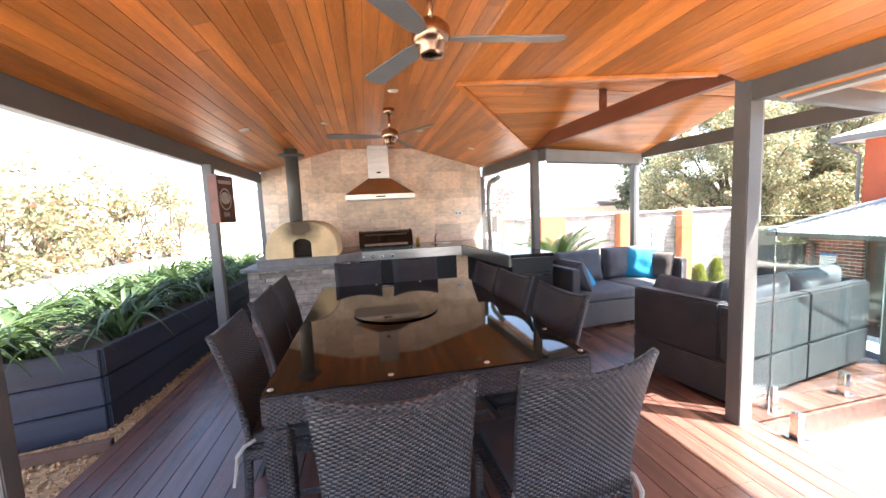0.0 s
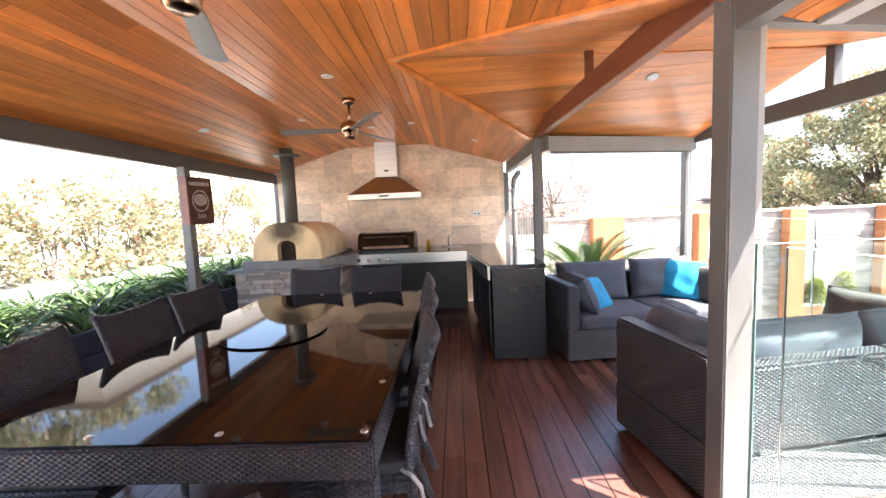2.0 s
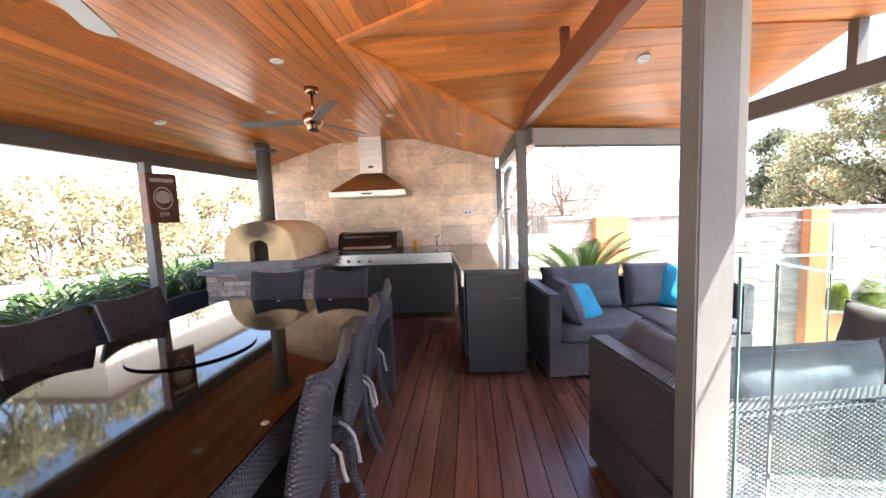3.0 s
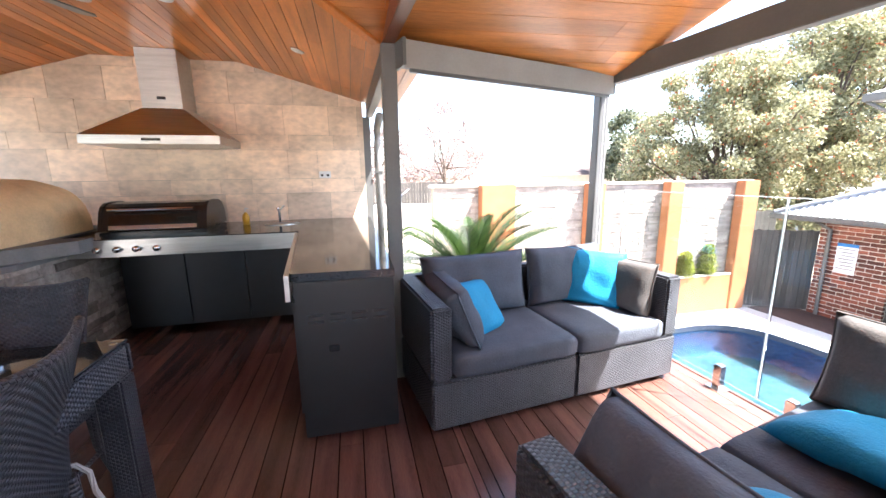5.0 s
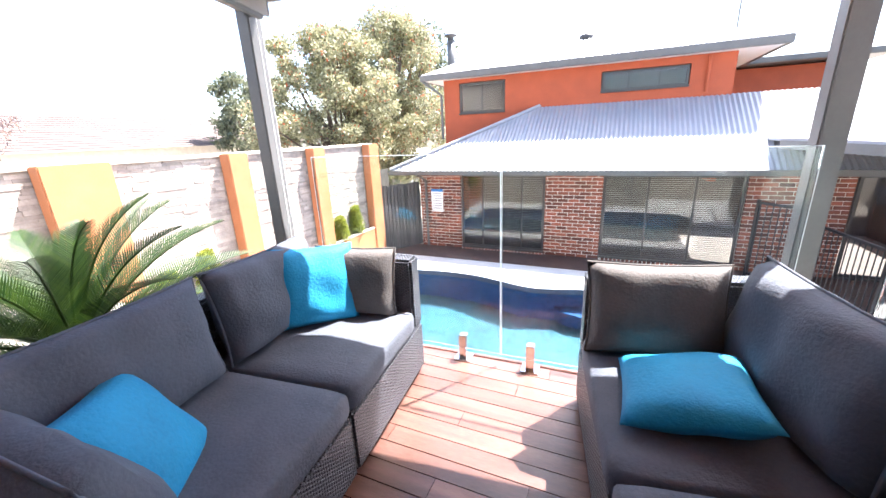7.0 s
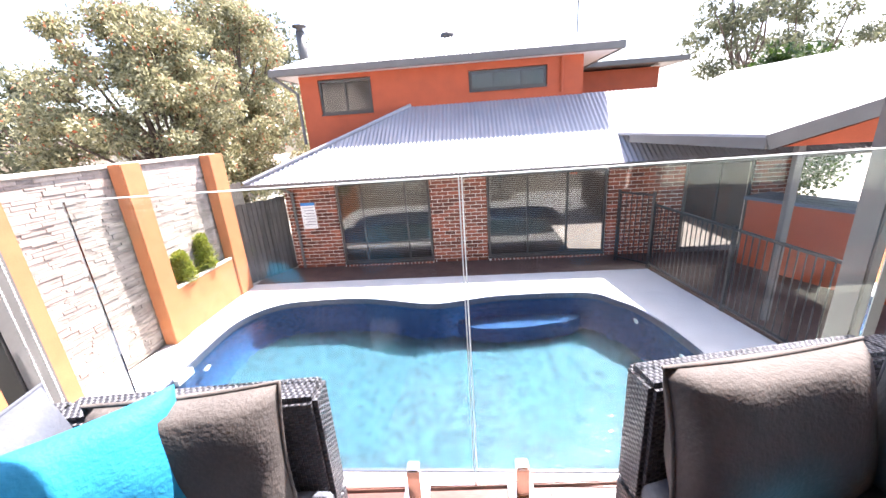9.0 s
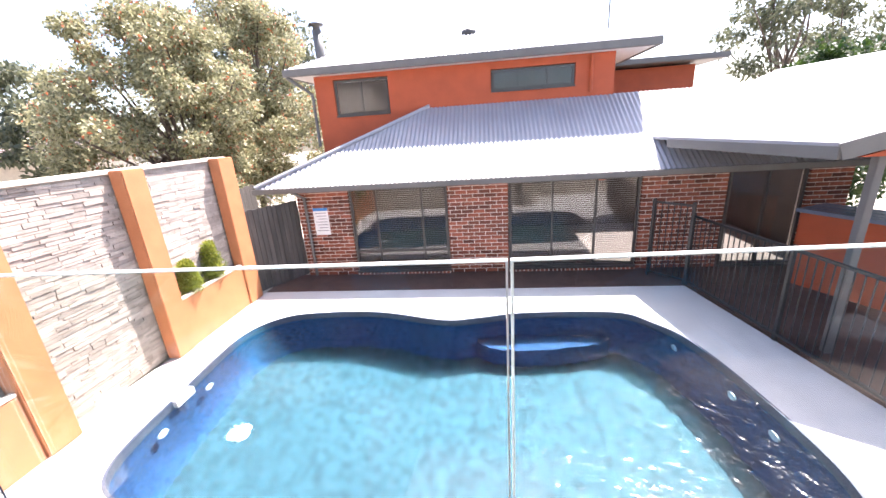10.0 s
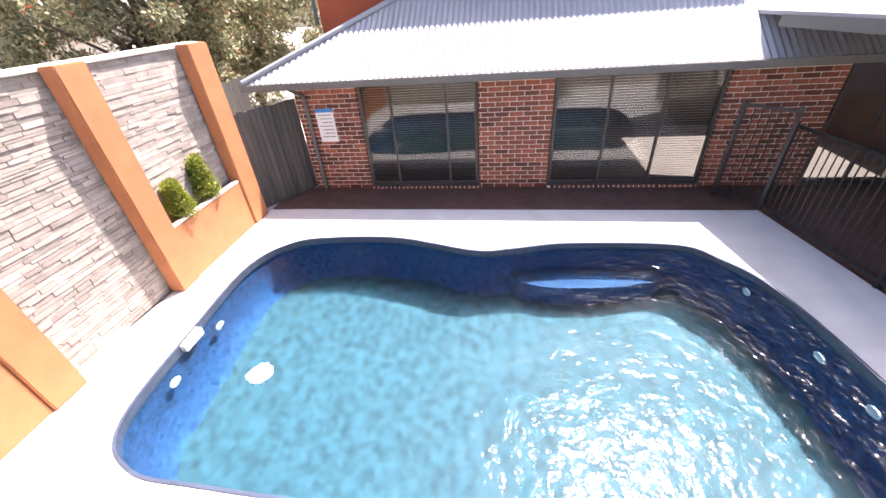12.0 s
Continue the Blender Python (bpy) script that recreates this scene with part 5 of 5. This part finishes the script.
    o = part("stones", rest, M_ledge2, w)
    tagged(o, kind="stuff")
    for x0, x1 in ((4.70, 5.33), (6.80, 7.14), (8.58, 8.92), (10.42, 10.82)):
        p = thing("wall_pillar", (0, 0, 0), "orange rendered wall pillar", "pillar", "pillars of the pool wall")
        part("shaft", box(x0, x1, 8.60, WY - 0.04, ZP, WT - 0.008, 0.012), M_orange, p)
    for x0, x1 in ((5.34, 6.79), (8.93, 10.41)):
        p = thing("wall_planter", (0, 0, 0), "orange rendered planter box between pillars", "planter", "planters of the pool wall")
        part("front", box(x0, x1, 8.63, 8.69, ZP, -0.81, 0.006), M_orange, p)
        part("rim", box(x0, x1, 8.625, 8.695, -0.808, -0.77, 0.006), M_cap, p, "pale rendered rim")
        part("soil", box(x0, x1, 8.70, WY - 0.04, ZP, -0.86), M_soil, p)
        for k, f in enumerate((0.22, 0.60)):
            x = x0 + (x1 - x0) * f
            s = thing("conifer_bush", (x, 8.72, -0.86), "small rounded golden-green conifer in the planter", "bush", "bushes in planters")
            rng2 = random.Random(70 + k)
            h = 0.42 + 0.14 * k
            cl = [((0.10 * math.cos(q * 2.4) * (1 - 0.6 * q / 22), 0.07 * math.sin(q * 2.4) * (1 - 0.6 * q / 22), 0.12 + h * (q + 0.5) / 22), 0.122 * (1.1 - 0.5 * q / 22) * rng2.uniform(0.85, 1.15)) for q in range(22)]
            me = leaf_cloud(cl, 260, 0.042, 80 + k, -0.5, 2.5)
            me.materials.append(M_leaf_ball)
            o = new("foliage", me)
            o.parent = s
            part("stem", tube([(0, 0, -0.02), (0, 0, 0.2)], 0.02, 8), M_bark, s)


pool_wall()

# ---- house ----
HX = 11.85


def corrugated(e0, e1, run, hip0=0.0, hip1=0.0, pitch=0.095, amp=0.011, along=3):
    """A corrugated sheet that climbs by run from the eave e0-e1, its ribs square to the eave; hip0 and hip1 are the lengths of eave cut by a hip."""
    e0, e1, run = Vector(e0), Vector(e1), Vector(run)
    L = (e1 - e0).length
    n = int(L / pitch * 4)
    up = (e1 - e0).cross(run).normalized()
    up = up if up.z > 0 else -up
    bm = bmesh.new()
    rows = []
    for i in range(n + 1):
        a = L * i / n
        top = min(1.0, a / hip0 if hip0 else 1.0, (L - a) / hip1 if hip1 else 1.0)
        wave = up * amp * math.sin(i * math.pi / 2)
        rows.append([bm.verts.new(e0.lerp(e1, i / n) + run * (top * j / along) + wave) for j in range(along + 1)])
    for p, q in zip(rows, rows[1:]):
        for j in range(along):
            bm.faces.new((p[j], p[j + 1], q[j + 1], q[j]))
    return bm


def window(name, y0, y1, z0, z1, x, mull, trans, blinds, label):
    w = thing(name, (x, 0, 0), label, "window", kind="structure")
    fr = bmesh.new()
    f = 0.045
    for a, b, c, d in ((y0, y1, z1 - f, z1), (y0, y1, z0, z0 + f), (y0, y0 + f, z0 + f, z1 - f), (y1 - f, y1, z0 + f, z1 - f)):
        box(0.02, 0.085, a, b, c, d, 0.004, fr)
    for m in mull:
        box(0.022, 0.08, m - 0.02, m + 0.02, z0 + f, z1 - f, 0.003, fr)
    part("window_frame", fr, M_frame, w)
    if trans:
        bar = bmesh.new()
        ys = [y0 + f] + [v for m in sorted(mull) for v in (m - 0.02, m + 0.02)] + [y1 - f]
        for a, b in zip(ys[::2], ys[1::2]):
            box(0.026, 0.078, a, b, trans - 0.025, trans + 0.025, 0.003, bar)
        part("transom", bar, M_frame, w)
    ys = [y0 + f] + sorted(mull) + [y1 - f]
    for a, b in zip(ys, ys[1:]):
        part("pane", box(0.048, 0.054, a + 0.012, b - 0.012, z0 + f, z1 - f), M_wglass, w)
    part("window_sill", box(-0.03, 0.10, y0 - 0.02, y1 + 0.02, z0 - 0.045, z0 - 0.002, 0.004), M_frame, w)
    if blinds:
        bl = thing("venetian_blind", (x, 0, 0), "lowered dark venetian blind behind the window", "blind", "venetian blinds")
        z = z0 + 0.06
        s = bmesh.new()
        while z < z1 - 0.05:
            box(0.11, 0.135, y0 + 0.05, y1 - 0.05, z, z + 0.004, 0.0, s, Matrix.Translation((0.12, 0, z)) @ pose(0, 0, 0, 0, 25, 0) @ Matrix.Translation((-0.12, 0, -z)))
            z += 0.042
        tagged(part("slats", s, M_slatb, bl), kind="stuff")
        part("head_rail", box(0.10, 0.15, y0 + 0.05, y1 - 0.05, z1 - 0.048, z1 - 0.01, 0.003), M_slatb, bl)


def brick_wall(name, y0, y1, z0, z1, x, label, depth=0.11):
    w = tagged(new(name, mesh_of(box(x + 0.006, x + depth + 0.1, y0 + 0.004, y1 - 0.004, z0, z1), name, M_mortar)), label, "wall", kind="structure")
    L, H, J = 0.228, 0.069, 0.0125
    meshes = {}
    row = 0
    z = z0
    while z + H <= z1 + 0.01:
        y = y0 - (0.12 if row % 2 else 0)
        while y < y1 - 0.01:
            a, b = max(y, y0), min(y + L, y1)
            if b - a > 0.03:
                key = round(b - a, 3)
                if key not in meshes:
                    meshes[key] = mesh_of(box(-0.005, 0.06, -key / 2, key / 2, 0, H, 0.004), "brick", M_brick)
                o = new("brick", meshes[key])
                o.parent = w
                o.matrix_local = Matrix.Translation((x, (a + b) / 2, z))
            y += L + J
        z += H + J
        row += 1


def house():
    z0, zt = ZP + 0.02, 0.40
    h = thing("house", (0, 0, 0), "two-storey brick and orange-clad house with corrugated roofs", "house")
    # lower roof
    e0, e1 = 8.75, -6.5
    part("lower_roof", corrugated((11.53, e0 - 0.02, 0.475), (11.53, e1, 0.475), (1.99, 0, 1.455), 3.48), M_roof, h, "silver corrugated steel roof")
    part("hip_roof", corrugated((11.55, e0, 0.475), (15.5, e0, 0.475), (0, -3.5, 1.455), 1.97), M_roof, h, "silver corrugated steel roof")
    part("hip_cap", tube([(11.53, e0, 0.50), (13.52, 5.25, 1.95)], 0.05, 8), M_roof, h)
    part("gutter", box(11.46, 11.58, e1, e0 + 0.05, 0.365, 0.47, 0.01), M_gutter, h, "grey eave gutter")
    part("gutter", box(11.59, 15.5, e0 - 0.04, e0 + 0.06, 0.365, 0.47, 0.01), M_gutter, h, "grey eave gutter")
    part("soffit", box(11.59, HX - 0.008, e1, e0 - 0.05, 0.365, 0.39), M_white, h)
    # upper storey
    for a, b, c, d in ((7.50, 7.96, 0.45, 2.78), (6.18, 7.50, 0.45, 1.87), (6.18, 7.50, 2.68, 2.78), (3.80, 6.18, 0.45, 2.78), (1.95, 3.80, 0.45, 2.16), (1.95, 3.80, 2.62, 2.78), (1.12, 1.95, 0.45, 2.78)):
        part("upper_wall", box(13.50, 13.65, a, b, c, d), M_orange2, h, "red-orange clad upper wall")
    part("upper_wall", box(13.65, 20, 7.80, 7.96, 0.0, 2.78), M_orange2, h, "red-orange clad upper wall")
    part("upper_wall", box(13.65, 20, 1.12, 1.28, 0.0, 2.78), M_orange2, h, "red-orange clad upper wall")
    part("eave_fascia", box(13.16, 13.26, 0.31, 8.55, 2.78, 2.94, 0.01), M_gutter, h, "grey eave gutter")
    part("eave_fascia", box(13.27, 20, 8.45, 8.55, 2.78, 2.94, 0.01), M_gutter, h, "grey eave gutter")
    part("eave_fascia", box(13.27, 20, 0.31, 0.41, 2.78, 2.94, 0.01), M_gutter, h, "grey eave gutter")
    part("soffit", box(13.27, 20, 0.42, 8.44, 2.785, 2.81), M_white, h, "white eave lining")
    part("upper_roof", corrugated((13.21, 8.53, 2.94), (13.21, 0.33, 2.94), (3.39, 0, 1.51), 3.33, 3.27), M_roof, h, "silver corrugated steel roof")
    part("upper_roof", corrugated((13.21, 8.53, 2.94), (20, 8.53, 2.94), (0, -3.33, 1.51), 3.39), M_roof, h, "silver corrugated steel roof")
    part("upper_roof", corrugated((13.21, 0.33, 2.94), (20, 0.33, 2.94), (0, 3.27, 1.51), 3.39), M_roof, h, "silver corrugated steel roof")
    part("chimney_pipe", tube([(15.6, 8.55, 2.9), (15.6, 8.55, 4.25)], 0.13, 18), M_steel, h, "", True)
    part("chimney_cowl", lathe([(0.13, 4.25), (0.10, 4.30), (0.10, 4.36), (0.20, 4.38), (0.20, 4.42), (0.0, 4.47)], 18, None, (15.6, 8.55, 0)), M_frame, h, "", True)
    part("roof_vent", lathe([(0.16, 3.55), (0.2, 3.66), (0.18, 3.74), (0.0, 3.80)], 18, None, (14.9, 4.3, 0)), M_frame, h, "", True)
    part("aerial", tube([(14.6, 1.0, 2.2), (14.6, 1.0, 5.6)], 0.018, 6), M_steel, h)
    for z, l in ((5.2, 0.35), (5.35, 0.28), (5.5, 0.22)):
        part("aerial_arm", tube([(14.6, 1.0 - l, z), (14.6, 1.0 + l, z)], 0.010, 5), M_steel, h)
    part("downpipe", tube([(13.44, 1.62, 2.75), (13.44, 1.62, 2.0)], 0.035, 8), M_orange2, h)
    part("downpipe", tube([(11.80, 7.86, ZP + 0.03), (11.80, 7.86, 0.20), (11.55, 7.98, 0.38)], 0.035, 8), M_gutter, h)
    part("downpipe", tube([(13.46, 8.03, 1.2), (13.46, 8.03, 2.4), (13.22, 8.48, 2.78)], 0.04, 8), M_gutter, h)
    # second wing
    part("wing_wall", box(17.0, 21, -2.2, 1.0, 0.6, 2.75), M_orange2, h, "red-orange clad wing wall")
    part("wing_roof", box(16.4, 21, -2.8, 0.9, 2.80, 2.95, 0.02), M_gutter, h)
    # Plain room backing in the darkened colour, so the windows read as unlit.
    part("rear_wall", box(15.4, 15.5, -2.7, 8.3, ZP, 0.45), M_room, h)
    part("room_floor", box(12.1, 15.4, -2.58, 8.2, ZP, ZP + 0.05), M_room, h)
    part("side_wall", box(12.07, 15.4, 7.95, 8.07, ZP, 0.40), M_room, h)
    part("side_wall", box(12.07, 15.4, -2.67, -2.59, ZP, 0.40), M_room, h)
    window("window_1", 4.80, 6.88, z0 + 0.08, 0.34, HX, (5.33, 6.32), z0 + 0.52, True, "wide dark-framed sliding window beside the pool")
    window("window_2", 0.98, 3.52, z0 + 0.08, 0.34, HX, (1.80, 2.65), 0.0, True, "wide dark-framed sliding door beside the pool")
    window("window_3", 6.20, 7.48, 1.89, 2.66, 13.48, (6.84,), 0.0, False, "dark-framed upper window")
    window("window_4", 1.97, 3.78, 2.18, 2.60, 13.48, (2.55, 3.2), 0.0, False, "long low dark-framed upper window")
    window("window_5", -1.95, -0.62, z0 + 0.04, 0.34, HX, (-1.3,), 0.0, False, "dark-framed glazed door beside the patio")
    for y0, y1 in ((4.80, 6.88), (0.98, 3.52)):
        sill = thing("brick_sill", (HX, 0, ZP), "row of bricks on edge below a house window", "sill")
        proto = mesh_of(box(-0.045, 0.05, -0.034, 0.034, 0.013, 0.052, 0.004), "brick", M_brick)
        part("mortar_bed", box(-0.038, 0.045, y0, y1, 0.013, 0.046), M_mortar, sill)
        y = y0 + 0.045
        while y < y1 - 0.03:
            o = new("brick", proto)
            o.parent, o.location = sill, (0, y, 0)
            y += 0.086
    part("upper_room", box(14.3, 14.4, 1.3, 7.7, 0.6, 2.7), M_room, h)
    brick_wall("wall_house_corner", 6.90, 8.05, z0, zt, HX, "red brick corner pier of the house")
    brick_wall("wall_house_middle", 3.54, 4.78, z0, zt, HX, "red brick pier between the windows")
    brick_wall("wall_house_east", -0.58, 0.96, z0, zt, HX, "red brick wall beside the sliding door")
    brick_wall("wall_house_far", -2.6785, -1.97, z0 + 0.0, zt, HX, "red brick wall beside the patio")
    n = thing("pool_notice", (HX - 0.008, 7.56, -0.33), "white laminated safety notice with a blue header", "notice")
    part("sheet", box(-0.006, 0.0, -0.165, 0.165, -0.30, 0.30, 0.001), M_white, n)
    part("header", box(-0.0085, -0.0062, -0.165, 0.165, 0.235, 0.30), M_blue, n, "blue printed band")
    for k in range(7):
        part("print_bar", box(-0.0080, -0.0062, -0.13, 0.13 - 0.03 * (k % 3), 0.18 - 0.065 * k, 0.195 - 0.065 * k), M_slab, n)
    tagged(new("pavement_house", mesh_of(box(10.97, HX + 0.05, -6, 8.6, ZP - 0.1, ZP + 0.012), "pavement_house", M_paving)), "dark brown paving along the house wall", "paving", kind="structure")


house()


def patio():
    t = thing("patio_roof", (0, 0, 0), "white-topped gabled patio roof with grey fascia and orange gable", "patio roof")
    c = Vector((8.73, 0.20, 0.97))
    ap = Vector((7.6, -2.8, 2.10))
    far = Vector((11.75, 0.63, 0.97))
    bm = bmesh.new()
    # Runs on out of sight into the house so it shades the lower roof.
    sheet = (c, far, Vector((13.4, 0.86, 0.97)), Vector((13.4, -2.1, 2.10)), ap)
    lo = [bm.verts.new(v) for v in sheet]
    hi = [bm.verts.new(v + Vector((0, 0, 0.05))) for v in sheet]
    bm.faces.new(lo[::-1]), bm.faces.new(hi)
    for i in range(5):
        bm.faces.new((lo[i], lo[(i + 1) % 5], hi[(i + 1) % 5], hi[i]))
    part("roof_sheet", bm, M_roof, t, "silver corrugated steel roof")
    bm = bmesh.new()
    # Back slope added out of view to keep sun off the patio.
    dn = Vector((-0.9, -3.2, -1.0))
    back = (ap, Vector((13.4, -2.1, 2.10)), Vector((13.4, -5.4, 1.02)), ap + dn)
    lo = [bm.verts.new(v) for v in back]
    hi = [bm.verts.new(v + Vector((0, 0, 0.05))) for v in back]
    bm.faces.new(lo[::-1]), bm.faces.new(hi)
    for i in range(4):
        bm.faces.new((lo[i], lo[(i + 1) % 4], hi[(i + 1) % 4], hi[i]))
    part("roof_sheet", bm, M_roof, t, "silver corrugated steel roof")
    part("fascia", beam(c - Vector((0, 0, 0.06)), far - Vector((0, 0, 0.06)), 0.04, 0.14), M_gutter, t)
    part("barge_board", beam(c - Vector((0, 0, 0.05)), ap - Vector((0, 0, 0.05)), 0.04, 0.18), M_gutter, t)
    bm = bmesh.new()
    q = [bm.verts.new(v) for v in (c + Vector((0.06, -0.25, -0.12)), ap + Vector((0.06, 0, -0.15)), Vector((ap.x + 0.06, ap.y, 0.95)))]
    bm.faces.new(q)
    ex = bmesh.ops.extrude_face_region(bm, geom=bm.faces[:])
    bmesh.ops.translate(bm, verts=[v for v in ex["geom"] if isinstance(v, bmesh.types.BMVert)], vec=(0.05, 0, 0))
    part("gable_infill", bm, M_orange2, t, "orange gable infill")
    part("column", box(8.78, 8.87, -0.32, -0.23, ZP, 0.96, 0.006), M_post, t)
    part("column", box(7.95, 8.04, -2.8, -2.71, ZP, 1.7, 0.006), M_post, t)
    k = thing("patio_counter", (11.1, -1.28, ZP), "orange rendered patio counter with a ribbed blue-grey top", "counter", rz=24)
    top = -0.25 - ZP
    part("counter_body", box(-2.6, -0.05, -0.70, -0.05, 0.0, top - 0.062, 0.01), M_orange2, k)
    for i in range(7):
        part("top_board", box(-2.66, 0.0, -0.112 * i - 0.106, -0.112 * i, top - 0.06, top - 0.004 * (i % 2), 0.006), M_bluetop, k)
    tagged(new("pavement_patio", mesh_of(prism([(5.5, -7), (10.96, -7), (10.96, 0.34), (7.4, -0.17), (5.5, -0.72)], ZP - 0.1, ZP + 0.010), "pavement_patio", M_paving)), "brown paved patio beyond the fence", "paving", kind="structure")

    # Added unseen wall: gives the patio door dark reflections and stops low sun.
    tagged(new("unseen_wall_patio", mesh_of(box(3.4, 11.8, -5.75, -5.6, ZP, 0.98), "unseen_wall_patio", M_gutter)), "plain dark wall added out of view to darken the patio reflections", "wall", kind="structure")


patio()


def picket_fence(a, b, z0, z1, name):
    a, b = Vector((*a, 0)), Vector((*b, 0))
    L = (b - a).length
    t = thing(name, a, "black tubular steel pool fence", "fence", "", math.degrees(math.atan2((b - a).y, (b - a).x)))
    t.location.z = z0
    h = z1 - z0
    part("top_rail", box(0, L, -0.02, 0.02, h - 0.04, h, 0.004), M_fence, t)
    part("bottom_rail", box(0, L, -0.02, 0.02, 0.08, 0.12, 0.004), M_fence, t)
    proto = mesh_of(tube([(0, 0, 0.12), (0, 0, h - 0.04)], 0.009, 6), "picket", M_fence)
    post = mesh_of(box(-0.025, 0.025, -0.025, 0.025, 0, h + 0.04, 0.004), "fence_post", M_fence)
    k = 0.0
    while k < L:
        o = new("picket", proto)
        o.parent, o.location = t, (k, 0, 0)
        k += 0.105
    for k in range(int(L / 1.9) + 2):
        o = new("fence_post", post)
        o.parent, o.location = t, (min(k * 1.9, L), 0, 0)


picket_fence((11.0, 0.38), (7.4, -0.10), ZP, -0.28, "pool_fence")
picket_fence((7.4, -0.10), (5.4, -0.40), ZP, -0.28, "pool_fence")
picket_fence((11.0, 0.40), (11.5, 0.85), ZP, -0.1, "pool_gate")


def palings(a, b, z0, z1, name, label):
    a, b = Vector((*a, 0)), Vector((*b, 0))
    L = (b - a).length
    t = thing(name, a, label, "fence", "", math.degrees(math.atan2((b - a).y, (b - a).x)))
    t.location.z = z0
    rng = random.Random(2)
    k = 0.0
    while k < L:
        part("paling", box(k, k + 0.09, -0.01 - 0.004 * rng.random(), 0.008, 0.02, z1 - z0 - 0.03 * rng.random(), 0.0), M_pale, t)
        k += 0.10
    part("rail", box(0, L, 0.01, 0.05, (z1 - z0) * 0.7, (z1 - z0) * 0.7 + 0.07), M_pale, t)


palings((10.95, 8.75), (11.95, 8.15), ZP, 0.15, "side_gate", "weathered grey paling gate beside the house")
palings((11.4, 9.6), (13.2, 9.9), ZP, 0.4, "paling_fence", "weathered grey paling fence behind the wall")
palings((-2.0, 15.5), (6.0, 15.5), ZL, 1.15, "paling_fence", "weathered grey paling fence on the far boundary")
tagged(new("wall_boundary", mesh_of(box(-1.0, 4.9, 10.6, 10.75, ZL - 0.05, 0.75), "wall_boundary", M_cap)), "pale rendered boundary wall behind the cycad", "wall", kind="structure")


def neighbour(name, x0, x1, y0, y1, zb, ze, zr, label):
    t = thing(name, (0, 0, 0), label, "house", "neighbouring houses")
    part("wall", box(x0 + 0.5, x1 - 0.5, y0 + 0.5, y1 - 0.5, zb, ze), M_cap, t)
    xm0, xm1, ym = x0 + (y1 - y0) / 2, x1 - (y1 - y0) / 2, (y0 + y1) / 2
    bm = bmesh.new()
    c = [bm.verts.new(v) for v in ((x0, y0, ze), (x1, y0, ze), (x1, y1, ze), (x0, y1, ze), (xm0, ym, zr), (xm1, ym, zr))]
    for f in ((0, 1, 5, 4), (1, 2, 5), (2, 3, 4, 5), (3, 0, 4), (3, 2, 1, 0)):
        bm.faces.new([c[i] for i in f])
    part("roof", bm, M_tile_roof, t, "hipped tile roof")
    for k in range(1, 16):
        f = k / 16
        part("tile_course", box(x0 + (xm0 - x0) * f, x1 + (xm1 - x1) * f, y0 + (ym - y0) * f - 0.05, y0 + (ym - y0) * f, ze + (zr - ze) * f - 0.015, ze + (zr - ze) * f + 0.02), M_tile_roof, t)


neighbour("neighbour_house", 6.0, 27.0, 25.5, 34, ZP, 1.3, 3.1, "distant neighbouring house with a tiled hip roof")
neighbour("neighbour_house", -9.0, 4.0, 25, 34, ZL, 1.9, 4.4, "distant neighbouring house with a tiled hip roof")
neighbour("neighbour_house", -24.0, -10.5, 12.9, 25.5, 0.3, 6.3, 7.8, "pale two-storey neighbouring house beyond the drive")


# ---- deck, board by board ----
def decking():
    d = thing("deck", (0, 0, 0), "dark reddish merbau timber deck", "deck", kind="structure")
    rng = random.Random(9)
    sheets = (([(-1.03, YB), (3.04, YB), (3.04, 2.02), (3.04, YW - 0.01), (-1.03, YW - 0.01)], 0.12, 1.6, 3.6), ([(3.045, 2.24), (4.85, 2.30), (4.72, 5.62), (3.045, 5.62)], 0.10, 1.2, 2.4))
    for poly, pitch, lo, hi in sheets:
        for w in strips(poly, pitch, 0.005, 1, lo, hi, rng):
            part("board", prism(w, -0.028, -0.0005 * rng.random()), M_deck, d)
    f = thing("deck_frame", (0, 0, 0), "dark timber deck frame and edge fascia", "deck frame", kind="structure")
    part("joists", box(-1.0, 3.0, YB + 0.05, YW, ZL - 0.03, -0.035), M_black, f)
    part("lounge_joists", box(3.01, 4.66, 2.32, 5.6, ZL - 0.03, -0.035), M_black, f)
    part("edge_board", beam((4.885, 2.30, -0.09), (4.755, 5.64, -0.09), 0.025, 0.17), M_deck, f)
    part("edge_board", beam((3.06, 2.22, -0.09), (4.88, 2.275, -0.09), 0.025, 0.17), M_deck, f)


decking()
